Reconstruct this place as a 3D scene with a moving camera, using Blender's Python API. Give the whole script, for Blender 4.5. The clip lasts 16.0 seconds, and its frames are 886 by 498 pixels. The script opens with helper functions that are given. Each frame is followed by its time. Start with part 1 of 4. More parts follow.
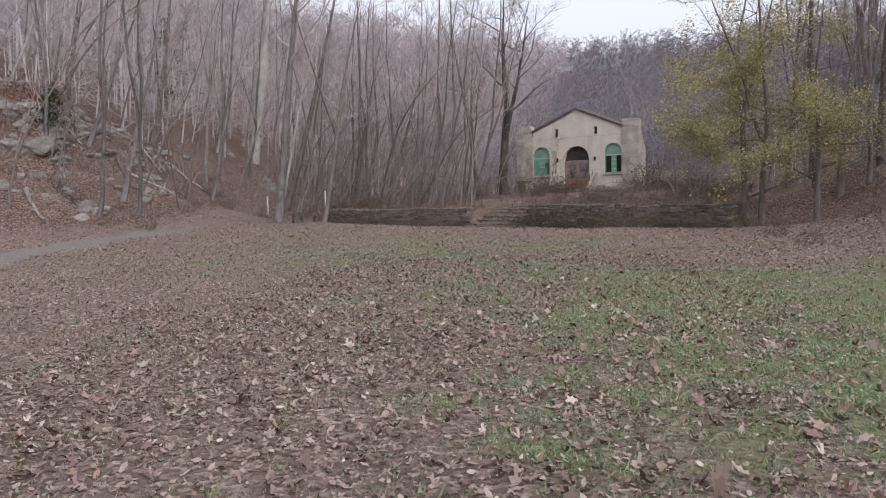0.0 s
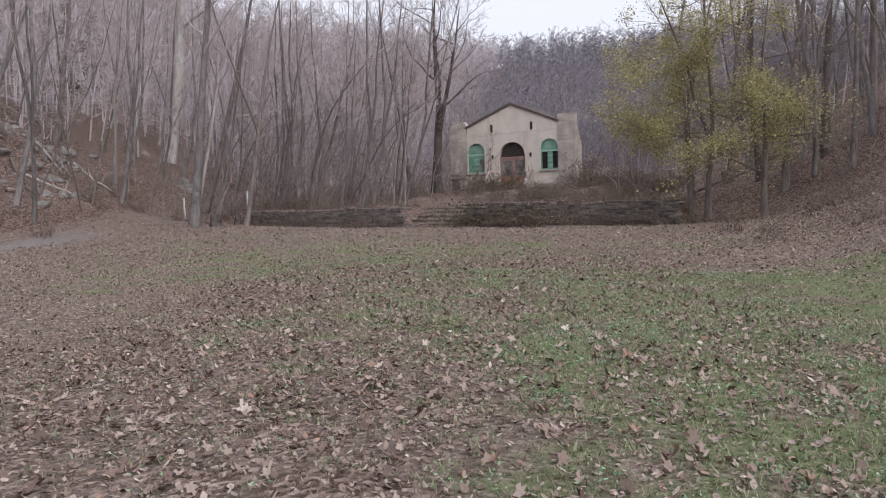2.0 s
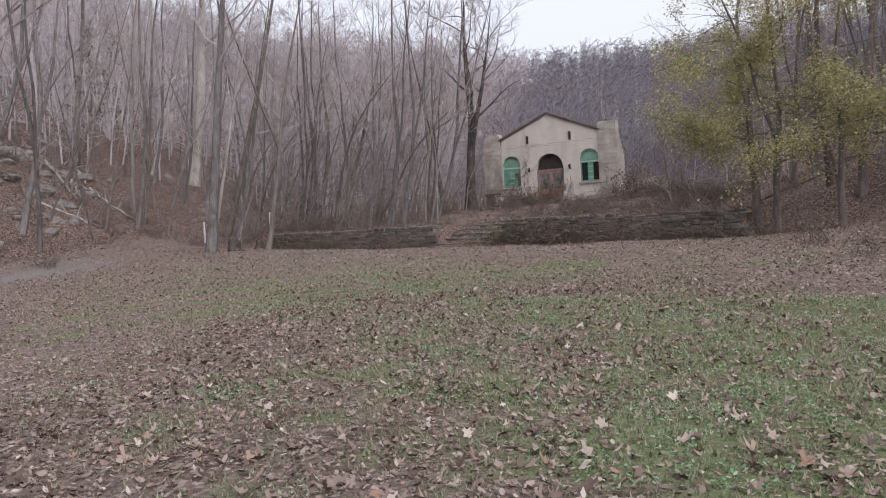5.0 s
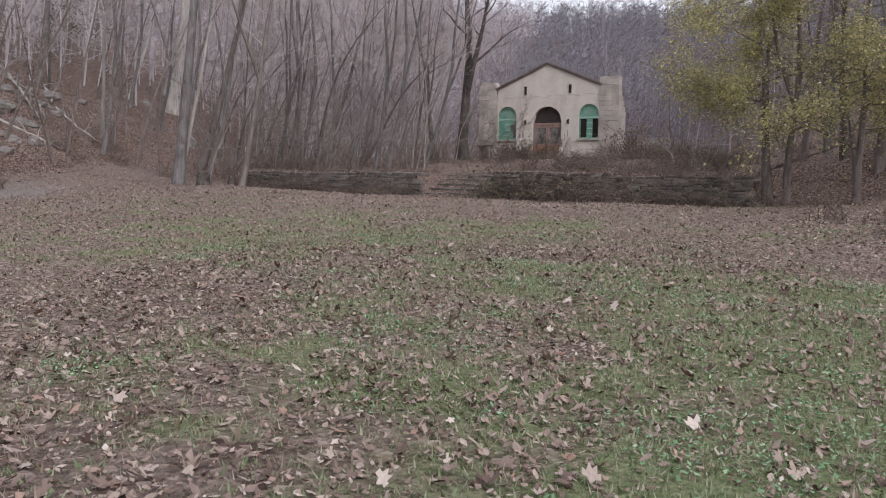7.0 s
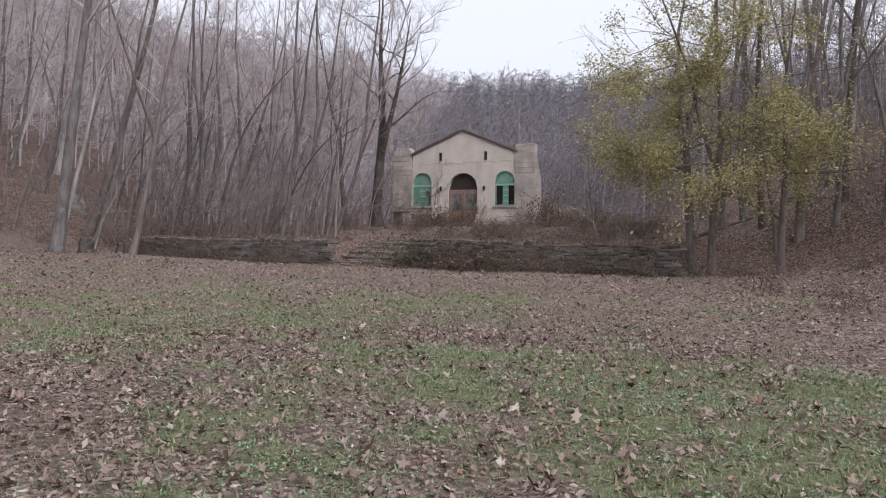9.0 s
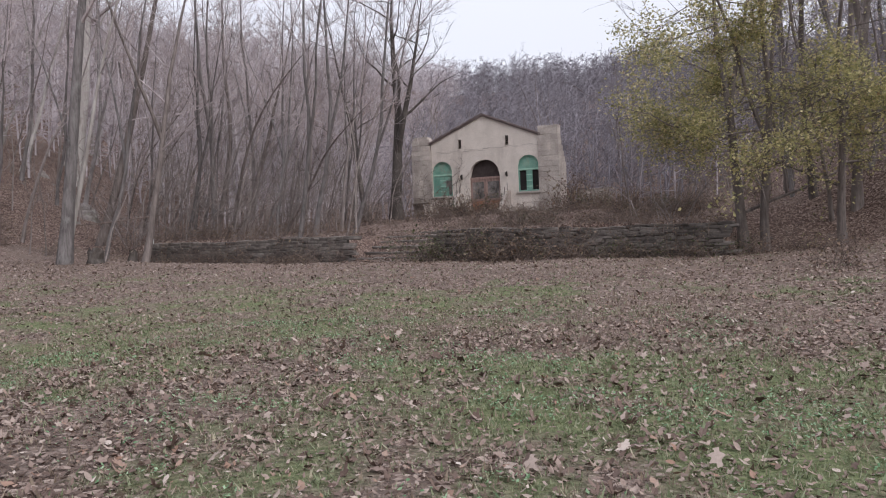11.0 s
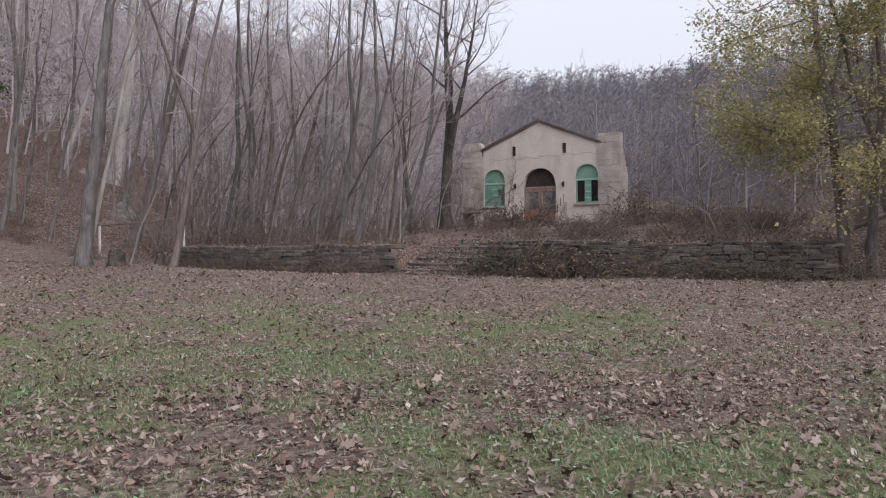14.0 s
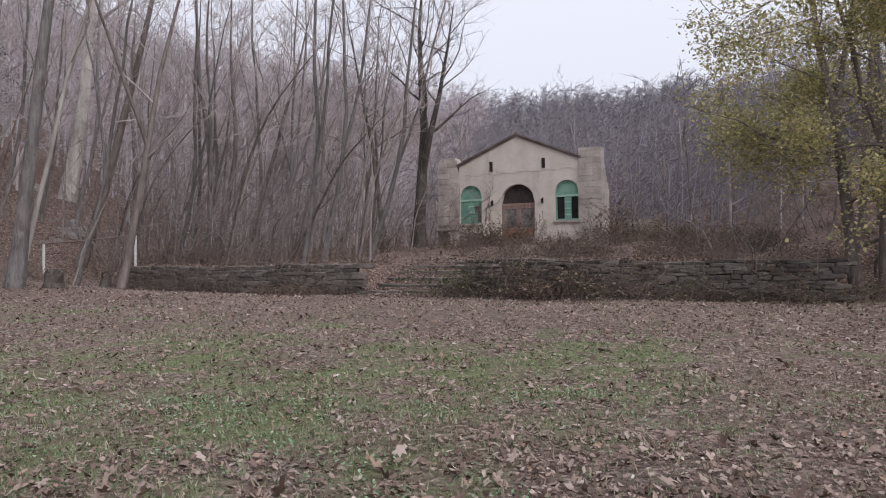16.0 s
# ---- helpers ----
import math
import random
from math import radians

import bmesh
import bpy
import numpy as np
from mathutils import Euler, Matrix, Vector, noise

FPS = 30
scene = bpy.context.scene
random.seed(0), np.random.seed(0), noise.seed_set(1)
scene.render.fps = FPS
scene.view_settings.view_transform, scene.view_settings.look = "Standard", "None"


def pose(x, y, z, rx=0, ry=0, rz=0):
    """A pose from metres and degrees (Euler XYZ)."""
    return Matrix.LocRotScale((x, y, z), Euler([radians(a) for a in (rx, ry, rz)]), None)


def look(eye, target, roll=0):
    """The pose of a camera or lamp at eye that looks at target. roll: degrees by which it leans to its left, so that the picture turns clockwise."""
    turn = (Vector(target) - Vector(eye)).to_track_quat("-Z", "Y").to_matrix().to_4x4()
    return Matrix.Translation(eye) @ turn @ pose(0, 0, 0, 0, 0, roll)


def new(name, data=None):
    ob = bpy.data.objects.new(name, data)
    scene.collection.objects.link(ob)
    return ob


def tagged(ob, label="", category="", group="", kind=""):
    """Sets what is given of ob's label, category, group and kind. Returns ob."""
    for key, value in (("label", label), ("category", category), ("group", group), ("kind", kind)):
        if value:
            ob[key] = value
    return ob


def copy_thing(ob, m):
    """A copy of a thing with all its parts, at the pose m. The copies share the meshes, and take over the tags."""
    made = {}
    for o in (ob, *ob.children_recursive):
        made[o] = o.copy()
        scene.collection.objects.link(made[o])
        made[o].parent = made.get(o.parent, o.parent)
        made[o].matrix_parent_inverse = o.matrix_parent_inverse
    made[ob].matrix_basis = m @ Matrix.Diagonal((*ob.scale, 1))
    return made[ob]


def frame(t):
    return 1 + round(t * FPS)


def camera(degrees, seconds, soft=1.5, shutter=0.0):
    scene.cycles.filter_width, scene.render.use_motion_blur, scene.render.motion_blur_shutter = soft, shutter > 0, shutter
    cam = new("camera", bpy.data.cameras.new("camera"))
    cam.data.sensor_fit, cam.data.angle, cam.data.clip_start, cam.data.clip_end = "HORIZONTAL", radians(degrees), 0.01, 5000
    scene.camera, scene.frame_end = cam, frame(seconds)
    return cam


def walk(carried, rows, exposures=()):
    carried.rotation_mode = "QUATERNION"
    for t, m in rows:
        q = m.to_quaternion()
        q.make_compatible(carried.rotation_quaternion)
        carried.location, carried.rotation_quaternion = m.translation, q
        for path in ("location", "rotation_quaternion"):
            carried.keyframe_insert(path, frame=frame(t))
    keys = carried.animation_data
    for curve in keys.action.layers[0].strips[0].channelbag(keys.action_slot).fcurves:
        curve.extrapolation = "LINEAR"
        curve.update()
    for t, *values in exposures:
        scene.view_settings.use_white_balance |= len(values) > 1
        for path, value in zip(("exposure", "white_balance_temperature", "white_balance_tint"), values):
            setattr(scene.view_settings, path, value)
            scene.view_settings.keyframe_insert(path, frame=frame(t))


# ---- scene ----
cam = camera(60.0, 16.0, 1.1)
PATH = [
    (0, (24.954, -58.402, 1.611), (23.865, -56.729, 1.499), -1.1),
    (0.5, (24.579, -57.832, 1.633), (23.492, -56.159, 1.484), -0.4),
    (1, (24.232, -57.266, 1.618), (23.243, -55.529, 1.538), -1.5),
    (1.5, (23.872, -56.746, 1.616), (22.939, -54.977, 1.576), -1.2),
    (2, (23.541, -56.244, 1.625), (22.603, -54.482, 1.506), -1.9),
    (2.5, (23.175, -55.812, 1.63), (22.341, -53.996, 1.553), -0.8),
    (3, (22.87, -55.37, 1.639), (21.941, -53.603, 1.508), -0.1),
    (3.5, (22.58, -54.906, 1.645), (21.708, -53.11, 1.524), -0.0),
    (4, (22.282, -54.464, 1.655), (21.47, -52.639, 1.562), 0.4),
    (4.2, (22.219, -54.273, 1.654), (21.315, -52.49, 1.588), -1.3),
    (6.3, (21.43, -52.198, 1.491), (20.375, -50.504, 1.355), -4.6),
    (6.5, (21.34, -51.993, 1.489), (20.403, -50.238, 1.285), -3.2),
    (7, (21.166, -51.466, 1.476), (20.175, -49.74, 1.279), 0.6),
    (7.5, (20.896, -50.997, 1.475), (19.847, -49.299, 1.339), -5.1),
    (8, (20.636, -50.528, 1.474), (19.627, -48.804, 1.376), -2.6),
    (8.5, (20.442, -50.019, 1.481), (19.399, -48.317, 1.368), -1.3),
    (9, (20.124, -49.568, 1.505), (19.327, -47.733, 1.484), 0.8),
    (9.5, (19.854, -49.183, 1.499), (19.015, -47.368, 1.472), 1.7),
    (10, (19.622, -48.77, 1.514), (18.645, -47.027, 1.428), -0.8),
    (10.2, (19.507, -48.62, 1.509), (18.617, -46.83, 1.446), -0.9),
    (12.3, (18.425, -46.874, 1.414), (17.596, -45.054, 1.385), -2.8),
    (12.5, (18.347, -46.698, 1.422), (17.499, -44.887, 1.38), 0.4),
    (13, (18.127, -46.299, 1.405), (17.27, -44.491, 1.395), -2.3),
    (13.5, (17.914, -45.872, 1.426), (17.035, -44.076, 1.434), 0.2),
    (14, (17.732, -45.427, 1.433), (16.778, -43.67, 1.424), -0.6),
    (14.5, (17.468, -44.95, 1.413), (16.634, -43.132, 1.45), -0.8),
    (15, (17.264, -44.436, 1.403), (16.385, -42.641, 1.456), 0.0),
    (15.5, (17.014, -43.956, 1.411), (16.107, -42.173, 1.441), -0.9),
    (16, (16.773, -43.508, 1.422), (15.876, -41.721, 1.463), -0.7),
]
walk(cam, [(t, look(eye, target, roll)) for t, eye, target, roll in PATH], [(0, 0.42, 5980, 13), (9, 0.41, 5980, 13), (12, 0.34, 6000, 14), (16, 0.27, 6000, 14)])

# ---- light ----
world = bpy.data.worlds.new("overcast")
scene.world = world
world.use_nodes = True
wn = world.node_tree.nodes
wl = world.node_tree.links
sky = wn.new("ShaderNodeTexSky")
sky.sky_type = "NISHITA"
sky.sun_disc = False
sky.sun_elevation = radians(33)
sky.sun_rotation = radians(114)
sky.dust_density = 4.0
sky.air_density = 1.4
cloud = wn.new("ShaderNodeMix")
cloud.data_type = "RGBA"
cloud.inputs[0].default_value = 0.86
cloud.inputs[7].default_value = (9.0, 8.85, 9.0, 1)
wl.new(sky.outputs[0], cloud.inputs[6])
# an overcast sky is darker towards the horizon than overhead
coord = wn.new("ShaderNodeTexCoord")
split = wn.new("ShaderNodeSeparateXYZ")
wl.new(coord.outputs["Generated"], split.inputs[0])
rise_fac = wn.new("ShaderNodeMath")
rise_fac.operation = "MULTIPLY_ADD"
rise_fac.inputs[1].default_value = 0.42
rise_fac.inputs[2].default_value = 0.77
wl.new(split.outputs[2], rise_fac.inputs[0])
shade = wn.new("ShaderNodeVectorMath")
shade.operation = "SCALE"
wl.new(cloud.outputs[2], shade.inputs[0])
wl.new(rise_fac.outputs[0], shade.inputs["Scale"])
wl.new(shade.outputs[0], wn["Background"].inputs[0])
wn["Background"].inputs[1].default_value = 0.1
sun = new("sun", bpy.data.lights.new("sun", "SUN"))
sun.data.energy = 1.3
sun.data.angle = radians(25)
sun.data.color = (1.0, 0.95, 0.9)
sun.matrix_basis = look((58, -26, 44), (0, 0, 0))


# ---- materials ----
def mat(name, rough=0.85, metal=0.0):
    m = bpy.data.materials.new(name)
    m.use_nodes = True
    b = m.node_tree.nodes["Principled BSDF"]
    b.inputs["Roughness"].default_value = rough
    b.inputs["Metallic"].default_value = metal
    b.inputs["Specular IOR Level"].default_value = 0.2
    return m, m.node_tree.nodes, m.node_tree.links, b


def tex(nodes, links, scale, detail=6, rough=0.6, space="Object", stretch=(1, 1, 1)):
    tc = nodes.new("ShaderNodeTexCoord")
    mp = nodes.new("ShaderNodeMapping")
    mp.inputs["Scale"].default_value = stretch
    links.new(tc.outputs[space], mp.inputs[0])
    n = nodes.new("ShaderNodeTexNoise")
    n.inputs["Scale"].default_value = scale
    n.inputs["Detail"].default_value = detail
    n.inputs["Roughness"].default_value = rough
    links.new(mp.outputs[0], n.inputs["Vector"])
    return n.outputs["Fac"]


def ramp(nodes, links, fac, stops):
    r = nodes.new("ShaderNodeValToRGB")
    el = r.color_ramp.elements
    while len(el) < len(stops):
        el.new(0.5)
    for e, (p, c) in zip(el, stops):
        e.position, e.color = p, (*c, 1)
    links.new(fac, r.inputs[0])
    return r.outputs[0]


def mix(nodes, links, fac, a, b, mode="MIX"):
    m = nodes.new("ShaderNodeMix")
    m.data_type = "RGBA"
    m.blend_type = mode
    for sock, v in ((m.inputs[0], fac), (m.inputs[6], a), (m.inputs[7], b)):
        if isinstance(v, (int, float)):
            sock.default_value = v
        elif isinstance(v, tuple):
            sock.default_value = (*v, 1)
        else:
            links.new(v, sock)
    return m.outputs[2]


def bump(nodes, links, b, fac, strength, dist):
    n = nodes.new("ShaderNodeBump")
    n.inputs["Strength"].default_value = strength
    n.inputs["Distance"].default_value = dist
    links.new(fac, n.inputs["Height"])
    links.new(n.outputs[0], b.inputs["Normal"])


def rough_mat(name, c1, c2, scale=3.0, fine=40.0, rel=0.01, rough=0.85, stretch=(1, 1, 1), stain=None, vary=0.0):
    """Two-scale weathered surface between two colours, with relief and, if given, blotches of a stain."""
    m, n, l, b = mat(name, rough)
    big = tex(n, l, scale, 5, 0.65, stretch=stretch)
    small = tex(n, l, fine, 4, 0.7, stretch=stretch)
    col = mix(n, l, ramp(n, l, big, [(0.3, (0, 0, 0)), (0.7, (1, 1, 1))]), c1, c2)
    col = mix(n, l, 0.55, col, ramp(n, l, small, [(0.25, (0.5, 0.5, 0.5)), (0.75, (1.25, 1.25, 1.25))]), "MULTIPLY")
    if stain:
        s = tex(n, l, scale * 0.6, 8, 0.72, stretch=(1, 1, 0.4))
        col = mix(n, l, ramp(n, l, s, [(0.52, (0, 0, 0)), (0.66, (0.85, 0.85, 0.85))]), col, stain)
    if vary:
        oi = n.new("ShaderNodeObjectInfo")
        col = mix(n, l, 1.0, col, ramp(n, l, oi.outputs["Random"], [(0, (1 - vary,) * 3), (1, (1 + vary * 0.6,) * 3)]), "MULTIPLY")
    l.new(col, b.inputs["Base Color"])
    bump(n, l, b, small, 0.7, rel)
    return m


def island_mat(name, stops, rough=0.8, translucent=0.0):
    """Leaves or blades: each piece takes its own colour out of the given range."""
    m, n, l, b = mat(name, rough)
    g = n.new("ShaderNodeNewGeometry")
    col = ramp(n, l, g.outputs["Random Per Island"], stops)
    fine = tex(n, l, 60, 3, 0.6)
    col = mix(n, l, 0.4, col, ramp(n, l, fine, [(0.3, (0.6, 0.6, 0.6)), (0.7, (1.2, 1.2, 1.2))]), "MULTIPLY")
    l.new(col, b.inputs["Base Color"])
    if translucent:
        t = n.new("ShaderNodeBsdfTranslucent")
        l.new(col, t.inputs[0])
        ms = n.new("ShaderNodeMixShader")
        ms.inputs[0].default_value = translucent
        l.new(b.outputs[0], ms.inputs[1])
        l.new(t.outputs[0], ms.inputs[2])
        l.new(ms.outputs[0], n["Material Output"].inputs[0])
    return m


M_STUCCO = rough_mat("cream_stucco", (0.6, 0.535, 0.468), (0.77, 0.695, 0.62), 0.8, 16, 0.005, stain=(0.44, 0.385, 0.335))
M_BLOCK = rough_mat("grey_block", (0.36, 0.315, 0.28), (0.6, 0.535, 0.475), 0.9, 12, 0.02, stain=(0.24, 0.205, 0.175), vary=0.1)
M_STONE = rough_mat("wall_stone", (0.115, 0.1, 0.089), (0.215, 0.189, 0.17), 2.5, 25, 0.02, vary=0.4)
M_MORTAR = rough_mat("wall_core", (0.09, 0.076, 0.067), (0.16, 0.137, 0.12), 2, 25, 0.02)
M_ROCK = rough_mat("boulder_rock", (0.17, 0.15, 0.138), (0.42, 0.38, 0.352), 2.2, 12, 0.08, stain=(0.14, 0.135, 0.09), vary=0.25)
M_GREEN = rough_mat("faded_green_paint", (0.13, 0.29, 0.225), (0.27, 0.46, 0.365), 2.0, 30, 0.003, 0.6, stain=(0.3, 0.36, 0.28))
M_GREEN2 = rough_mat("pale_green_paint", (0.33, 0.53, 0.42), (0.4, 0.6, 0.48), 3, 30, 0.003, 0.6)
M_DOOR = rough_mat("rusty_brown_wood", (0.22, 0.14, 0.118), (0.4, 0.285, 0.245), 3, 30, 0.004, 0.7, stretch=(3, 3, 0.6))
M_ORANGE = rough_mat("orange_plywood", (0.3, 0.14, 0.09), (0.42, 0.22, 0.145), 2, 30, 0.003, 0.7)
M_DARK = rough_mat("dark_interior", (0.02, 0.017, 0.016), (0.045, 0.038, 0.035), 1, 20, 0.003)
M_RECESS = rough_mat("dark_recess", (0.05, 0.038, 0.036), (0.09, 0.07, 0.066), 2, 20, 0.004)
M_ROOF = rough_mat("brown_roof_tile", (0.17, 0.13, 0.125), (0.29, 0.235, 0.22), 2, 25, 0.01, vary=0.25)
M_IRON = rough_mat("dark_iron", (0.03, 0.028, 0.026), (0.06, 0.05, 0.045), 6, 60, 0.002, 0.6)
M_WOOD = rough_mat("weathered_wood", (0.13, 0.1, 0.08), (0.24, 0.2, 0.17), 3, 40, 0.006, stretch=(1, 1, 0.3))
M_WHITE = rough_mat("white_paint", (0.62, 0.62, 0.6), (0.75, 0.75, 0.73), 4, 30, 0.002, 0.6, stain=(0.4, 0.37, 0.33))
BARK = dict(stretch=(1, 1, 0.16), vary=0.25)
M_BARK = rough_mat("grey_bark", (0.1, 0.088, 0.083), (0.3, 0.272, 0.262), 7, 30, 0.06, stain=(0.29, 0.28, 0.265), **BARK)
M_BARK2 = rough_mat("brown_bark", (0.15, 0.127, 0.115), (0.39, 0.338, 0.314), 7, 22, 0.04, **BARK)
M_DARKBARK = rough_mat("dark_brown_bark", (0.1, 0.083, 0.075), (0.27, 0.23, 0.21), 7, 22, 0.04, **BARK)
M_PALE = rough_mat("pale_bark", (0.3, 0.27, 0.245), (0.56, 0.53, 0.49), 2.5, 12, 0.02, stain=(0.22, 0.19, 0.17), **BARK)
M_SNAG = rough_mat("dark_ivy_bark", (0.06, 0.05, 0.045), (0.14, 0.12, 0.105), 4, 14, 0.04, stain=(0.2, 0.18, 0.16), **BARK)
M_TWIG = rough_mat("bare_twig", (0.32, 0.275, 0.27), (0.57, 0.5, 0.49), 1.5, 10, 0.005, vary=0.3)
# paler violet-grey than the near twigs: distance haze put into the colour
M_FARTWIG = rough_mat("hazy_far_twig", (0.38, 0.34, 0.352), (0.65, 0.59, 0.605), 0.06, 0.5, 0.005)
# darker, bluish copy for the back hill: its shade and haze in the colour
M_SHADETWIG = rough_mat("shaded_hillside_twig", (0.215, 0.2, 0.222), (0.38, 0.352, 0.382), 0.08, 0.6, 0.005)
M_BRAMBLE = rough_mat("dry_bramble", (0.13, 0.1, 0.085), (0.26, 0.205, 0.175), 2, 20, 0.004, vary=0.3)
M_LITTER = island_mat("fallen_leaf", [(0, (0.1, 0.068, 0.054)), (0.3, (0.19, 0.135, 0.111)), (0.6, (0.285, 0.216, 0.18)), (0.85, (0.39, 0.318, 0.27)), (0.93, (0.28, 0.17, 0.12)), (1, (0.54, 0.47, 0.41))])
M_GRASS = island_mat("grass_blade", [(0, (0.13, 0.155, 0.082)), (0.5, (0.225, 0.27, 0.145)), (0.8, (0.335, 0.36, 0.225)), (1, (0.46, 0.405, 0.3))], 0.6, 0.25)
M_CLOVER = island_mat("clover_leaf", [(0, (0.12, 0.23, 0.11)), (0.6, (0.23, 0.37, 0.2)), (1, (0.4, 0.53, 0.34))], 0.55, 0.25)
M_DRYLEAF = island_mat("brown_leaf", [(0, (0.1, 0.065, 0.045)), (0.6, (0.22, 0.15, 0.11)), (1, (0.3, 0.24, 0.16))], 0.8, 0.2)
M_YELLOW = island_mat("yellow_green_leaf", [(0, (0.22, 0.22, 0.11)), (0.4, (0.38, 0.365, 0.17)), (0.75, (0.56, 0.505, 0.24)), (0.92, (0.72, 0.63, 0.37)), (1, (0.44, 0.32, 0.2))], 0.6, 0.5)
M_RED = island_mat("red_leaf", [(0, (0.2, 0.04, 0.03)), (0.5, (0.33, 0.08, 0.06)), (1, (0.3, 0.17, 0.1))], 0.7, 0.3)
M_CONIFER = island_mat("conifer_needle", [(0, (0.045, 0.065, 0.035)), (1, (0.11, 0.13, 0.07))], 0.7, 0.1)


def glass_mat():
    m, n, l, b = mat("dusty_glass", 0.25)
    b.inputs["Specular IOR Level"].default_value = 0.5
    d = tex(n, l, 2.2, 6, 0.7)
    l.new(ramp(n, l, d, [(0.35, (0.07, 0.065, 0.06)), (0.7, (0.34, 0.3, 0.28))]), b.inputs["Base Color"])
    return m


M_GLASS = glass_mat()


def ground_mat():
    m, n, l, b = mat("leaf_strewn_ground", 0.95)
    b.inputs["Specular IOR Level"].default_value = 0.1
    at = n.new("ShaderNodeVertexColor")
    at.layer_name = "cover"
    sep = n.new("ShaderNodeSeparateColor")
    l.new(at.outputs[0], sep.inputs[0])
    v = n.new("ShaderNodeTexVoronoi")
    v.inputs["Scale"].default_value = 20.0
    v.inputs["Randomness"].default_value = 1.0
    tc = n.new("ShaderNodeTexCoord")
    l.new(tc.outputs["Object"], v.inputs["Vector"])
    leafrnd = n.new("ShaderNodeSeparateColor")
    l.new(v.outputs["Color"], leafrnd.inputs[0])
    litter = ramp(n, l, leafrnd.outputs[0], [(0, (0.075, 0.05, 0.042)), (0.4, (0.18, 0.133, 0.112)), (0.75, (0.31, 0.242, 0.206)), (1, (0.55, 0.47, 0.41))])
    big = tex(n, l, 0.25, 5, 0.6)
    litter = mix(n, l, 0.8, litter, ramp(n, l, big, [(0.3, (0.72, 0.66, 0.64)), (0.7, (1.15, 1.12, 1.1))]), "MULTIPLY")
    fine = tex(n, l, 14, 6, 0.7)
    grass = ramp(n, l, fine, [(0.25, (0.075, 0.09, 0.042)), (0.5, (0.16, 0.185, 0.09)), (0.75, (0.29, 0.285, 0.17))])
    dirt = ramp(n, l, fine, [(0.25, (0.12, 0.09, 0.075)), (0.7, (0.3, 0.245, 0.205))])
    patch = tex(n, l, 1.6, 7, 0.7)
    near = mix(n, l, ramp(n, l, patch, [(0.4, (0, 0, 0)), (0.56, (1, 1, 1))]), litter, dirt)
    # litter of banks, terrace and woods darkened: shade put into the colour
    shaded_litter = mix(n, l, 1.0, litter, (0.8, 0.77, 0.76), "MULTIPLY")
    col = mix(n, l, sep.outputs[2], near, shaded_litter)
    gm = n.new("ShaderNodeMath")
    gm.operation = "MULTIPLY_ADD"
    l.new(patch, gm.inputs[0])
    gm.inputs[1].default_value = 2.4
    gm.inputs[2].default_value = -1.85
    ga = n.new("ShaderNodeMath")
    ga.operation = "MULTIPLY_ADD"
    ga.use_clamp = True
    l.new(sep.outputs[0], ga.inputs[0])
    ga.inputs[1].default_value = 1.9
    l.new(gm.outputs[0], ga.inputs[2])
    col = mix(n, l, ga.outputs[0], col, grass)
    gravel = ramp(n, l, tex(n, l, 22, 5, 0.7), [(0.3, (0.14, 0.125, 0.115)), (0.7, (0.3, 0.28, 0.265))])
    col = mix(n, l, sep.outputs[1], col, gravel)
    l.new(col, b.inputs["Base Color"])
    h = n.new("ShaderNodeMath")
    h.operation = "ADD"
    l.new(fine, h.inputs[0])
    l.new(v.outputs["Distance"], h.inputs[1])
    bump(n, l, b, h.outputs[0], 0.9, 0.05)
    return m


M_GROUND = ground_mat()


# ---- helpers of this scene ----
def link_mesh(name, verts, faces, material, parent=None, label="", smooth=False):
    me = bpy.data.meshes.new(name)
    me.from_pydata(verts if isinstance(verts, list) else verts.tolist(), [], faces if isinstance(faces, list) else faces.tolist())
    me.materials.append(material)
    if smooth:
        me.polygons.foreach_set("use_smooth", [True] * len(me.polygons))
    ob = new(name, me)
    if parent is not None:
        ob.parent = parent
    if label:
        tagged(ob, label)
    return ob


def part(name, bm, material, parent, label="", smooth=False):
    bmesh.ops.recalc_face_normals(bm, faces=bm.faces)
    me = bpy.data.meshes.new(name)
    bm.to_mesh(me)
    bm.free()
    me.materials.append(material)
    if smooth:
        me.polygons.foreach_set("use_smooth", [True] * len(me.polygons))
    ob = new(name, me)
    if parent is not None:
        ob.parent = parent
    if label:
        tagged(ob, label)
    return ob


def thing(name, label, category, group="", kind="", at=(0, 0, 0)):
    ob = tagged(new(name), label, category, group, kind)
    ob.location = at
    return ob


def box(x0, x1, y0, y1, z0, z1, bev=0.0, bm=None):
    bm = bm or bmesh.new()
    r = bmesh.ops.create_cube(bm, size=1)
    for v in r["verts"]:
        v.co = Vector(((x0 + x1) / 2 + v.co.x * (x1 - x0), (y0 + y1) / 2 + v.co.y * (y1 - y0), (z0 + z1) / 2 + v.co.z * (z1 - z0)))
    if bev:
        es = list({e for v in r["verts"] for e in v.link_edges})
        bmesh.ops.bevel(bm, geom=es, offset=bev, segments=1, affect="EDGES")
    return bm


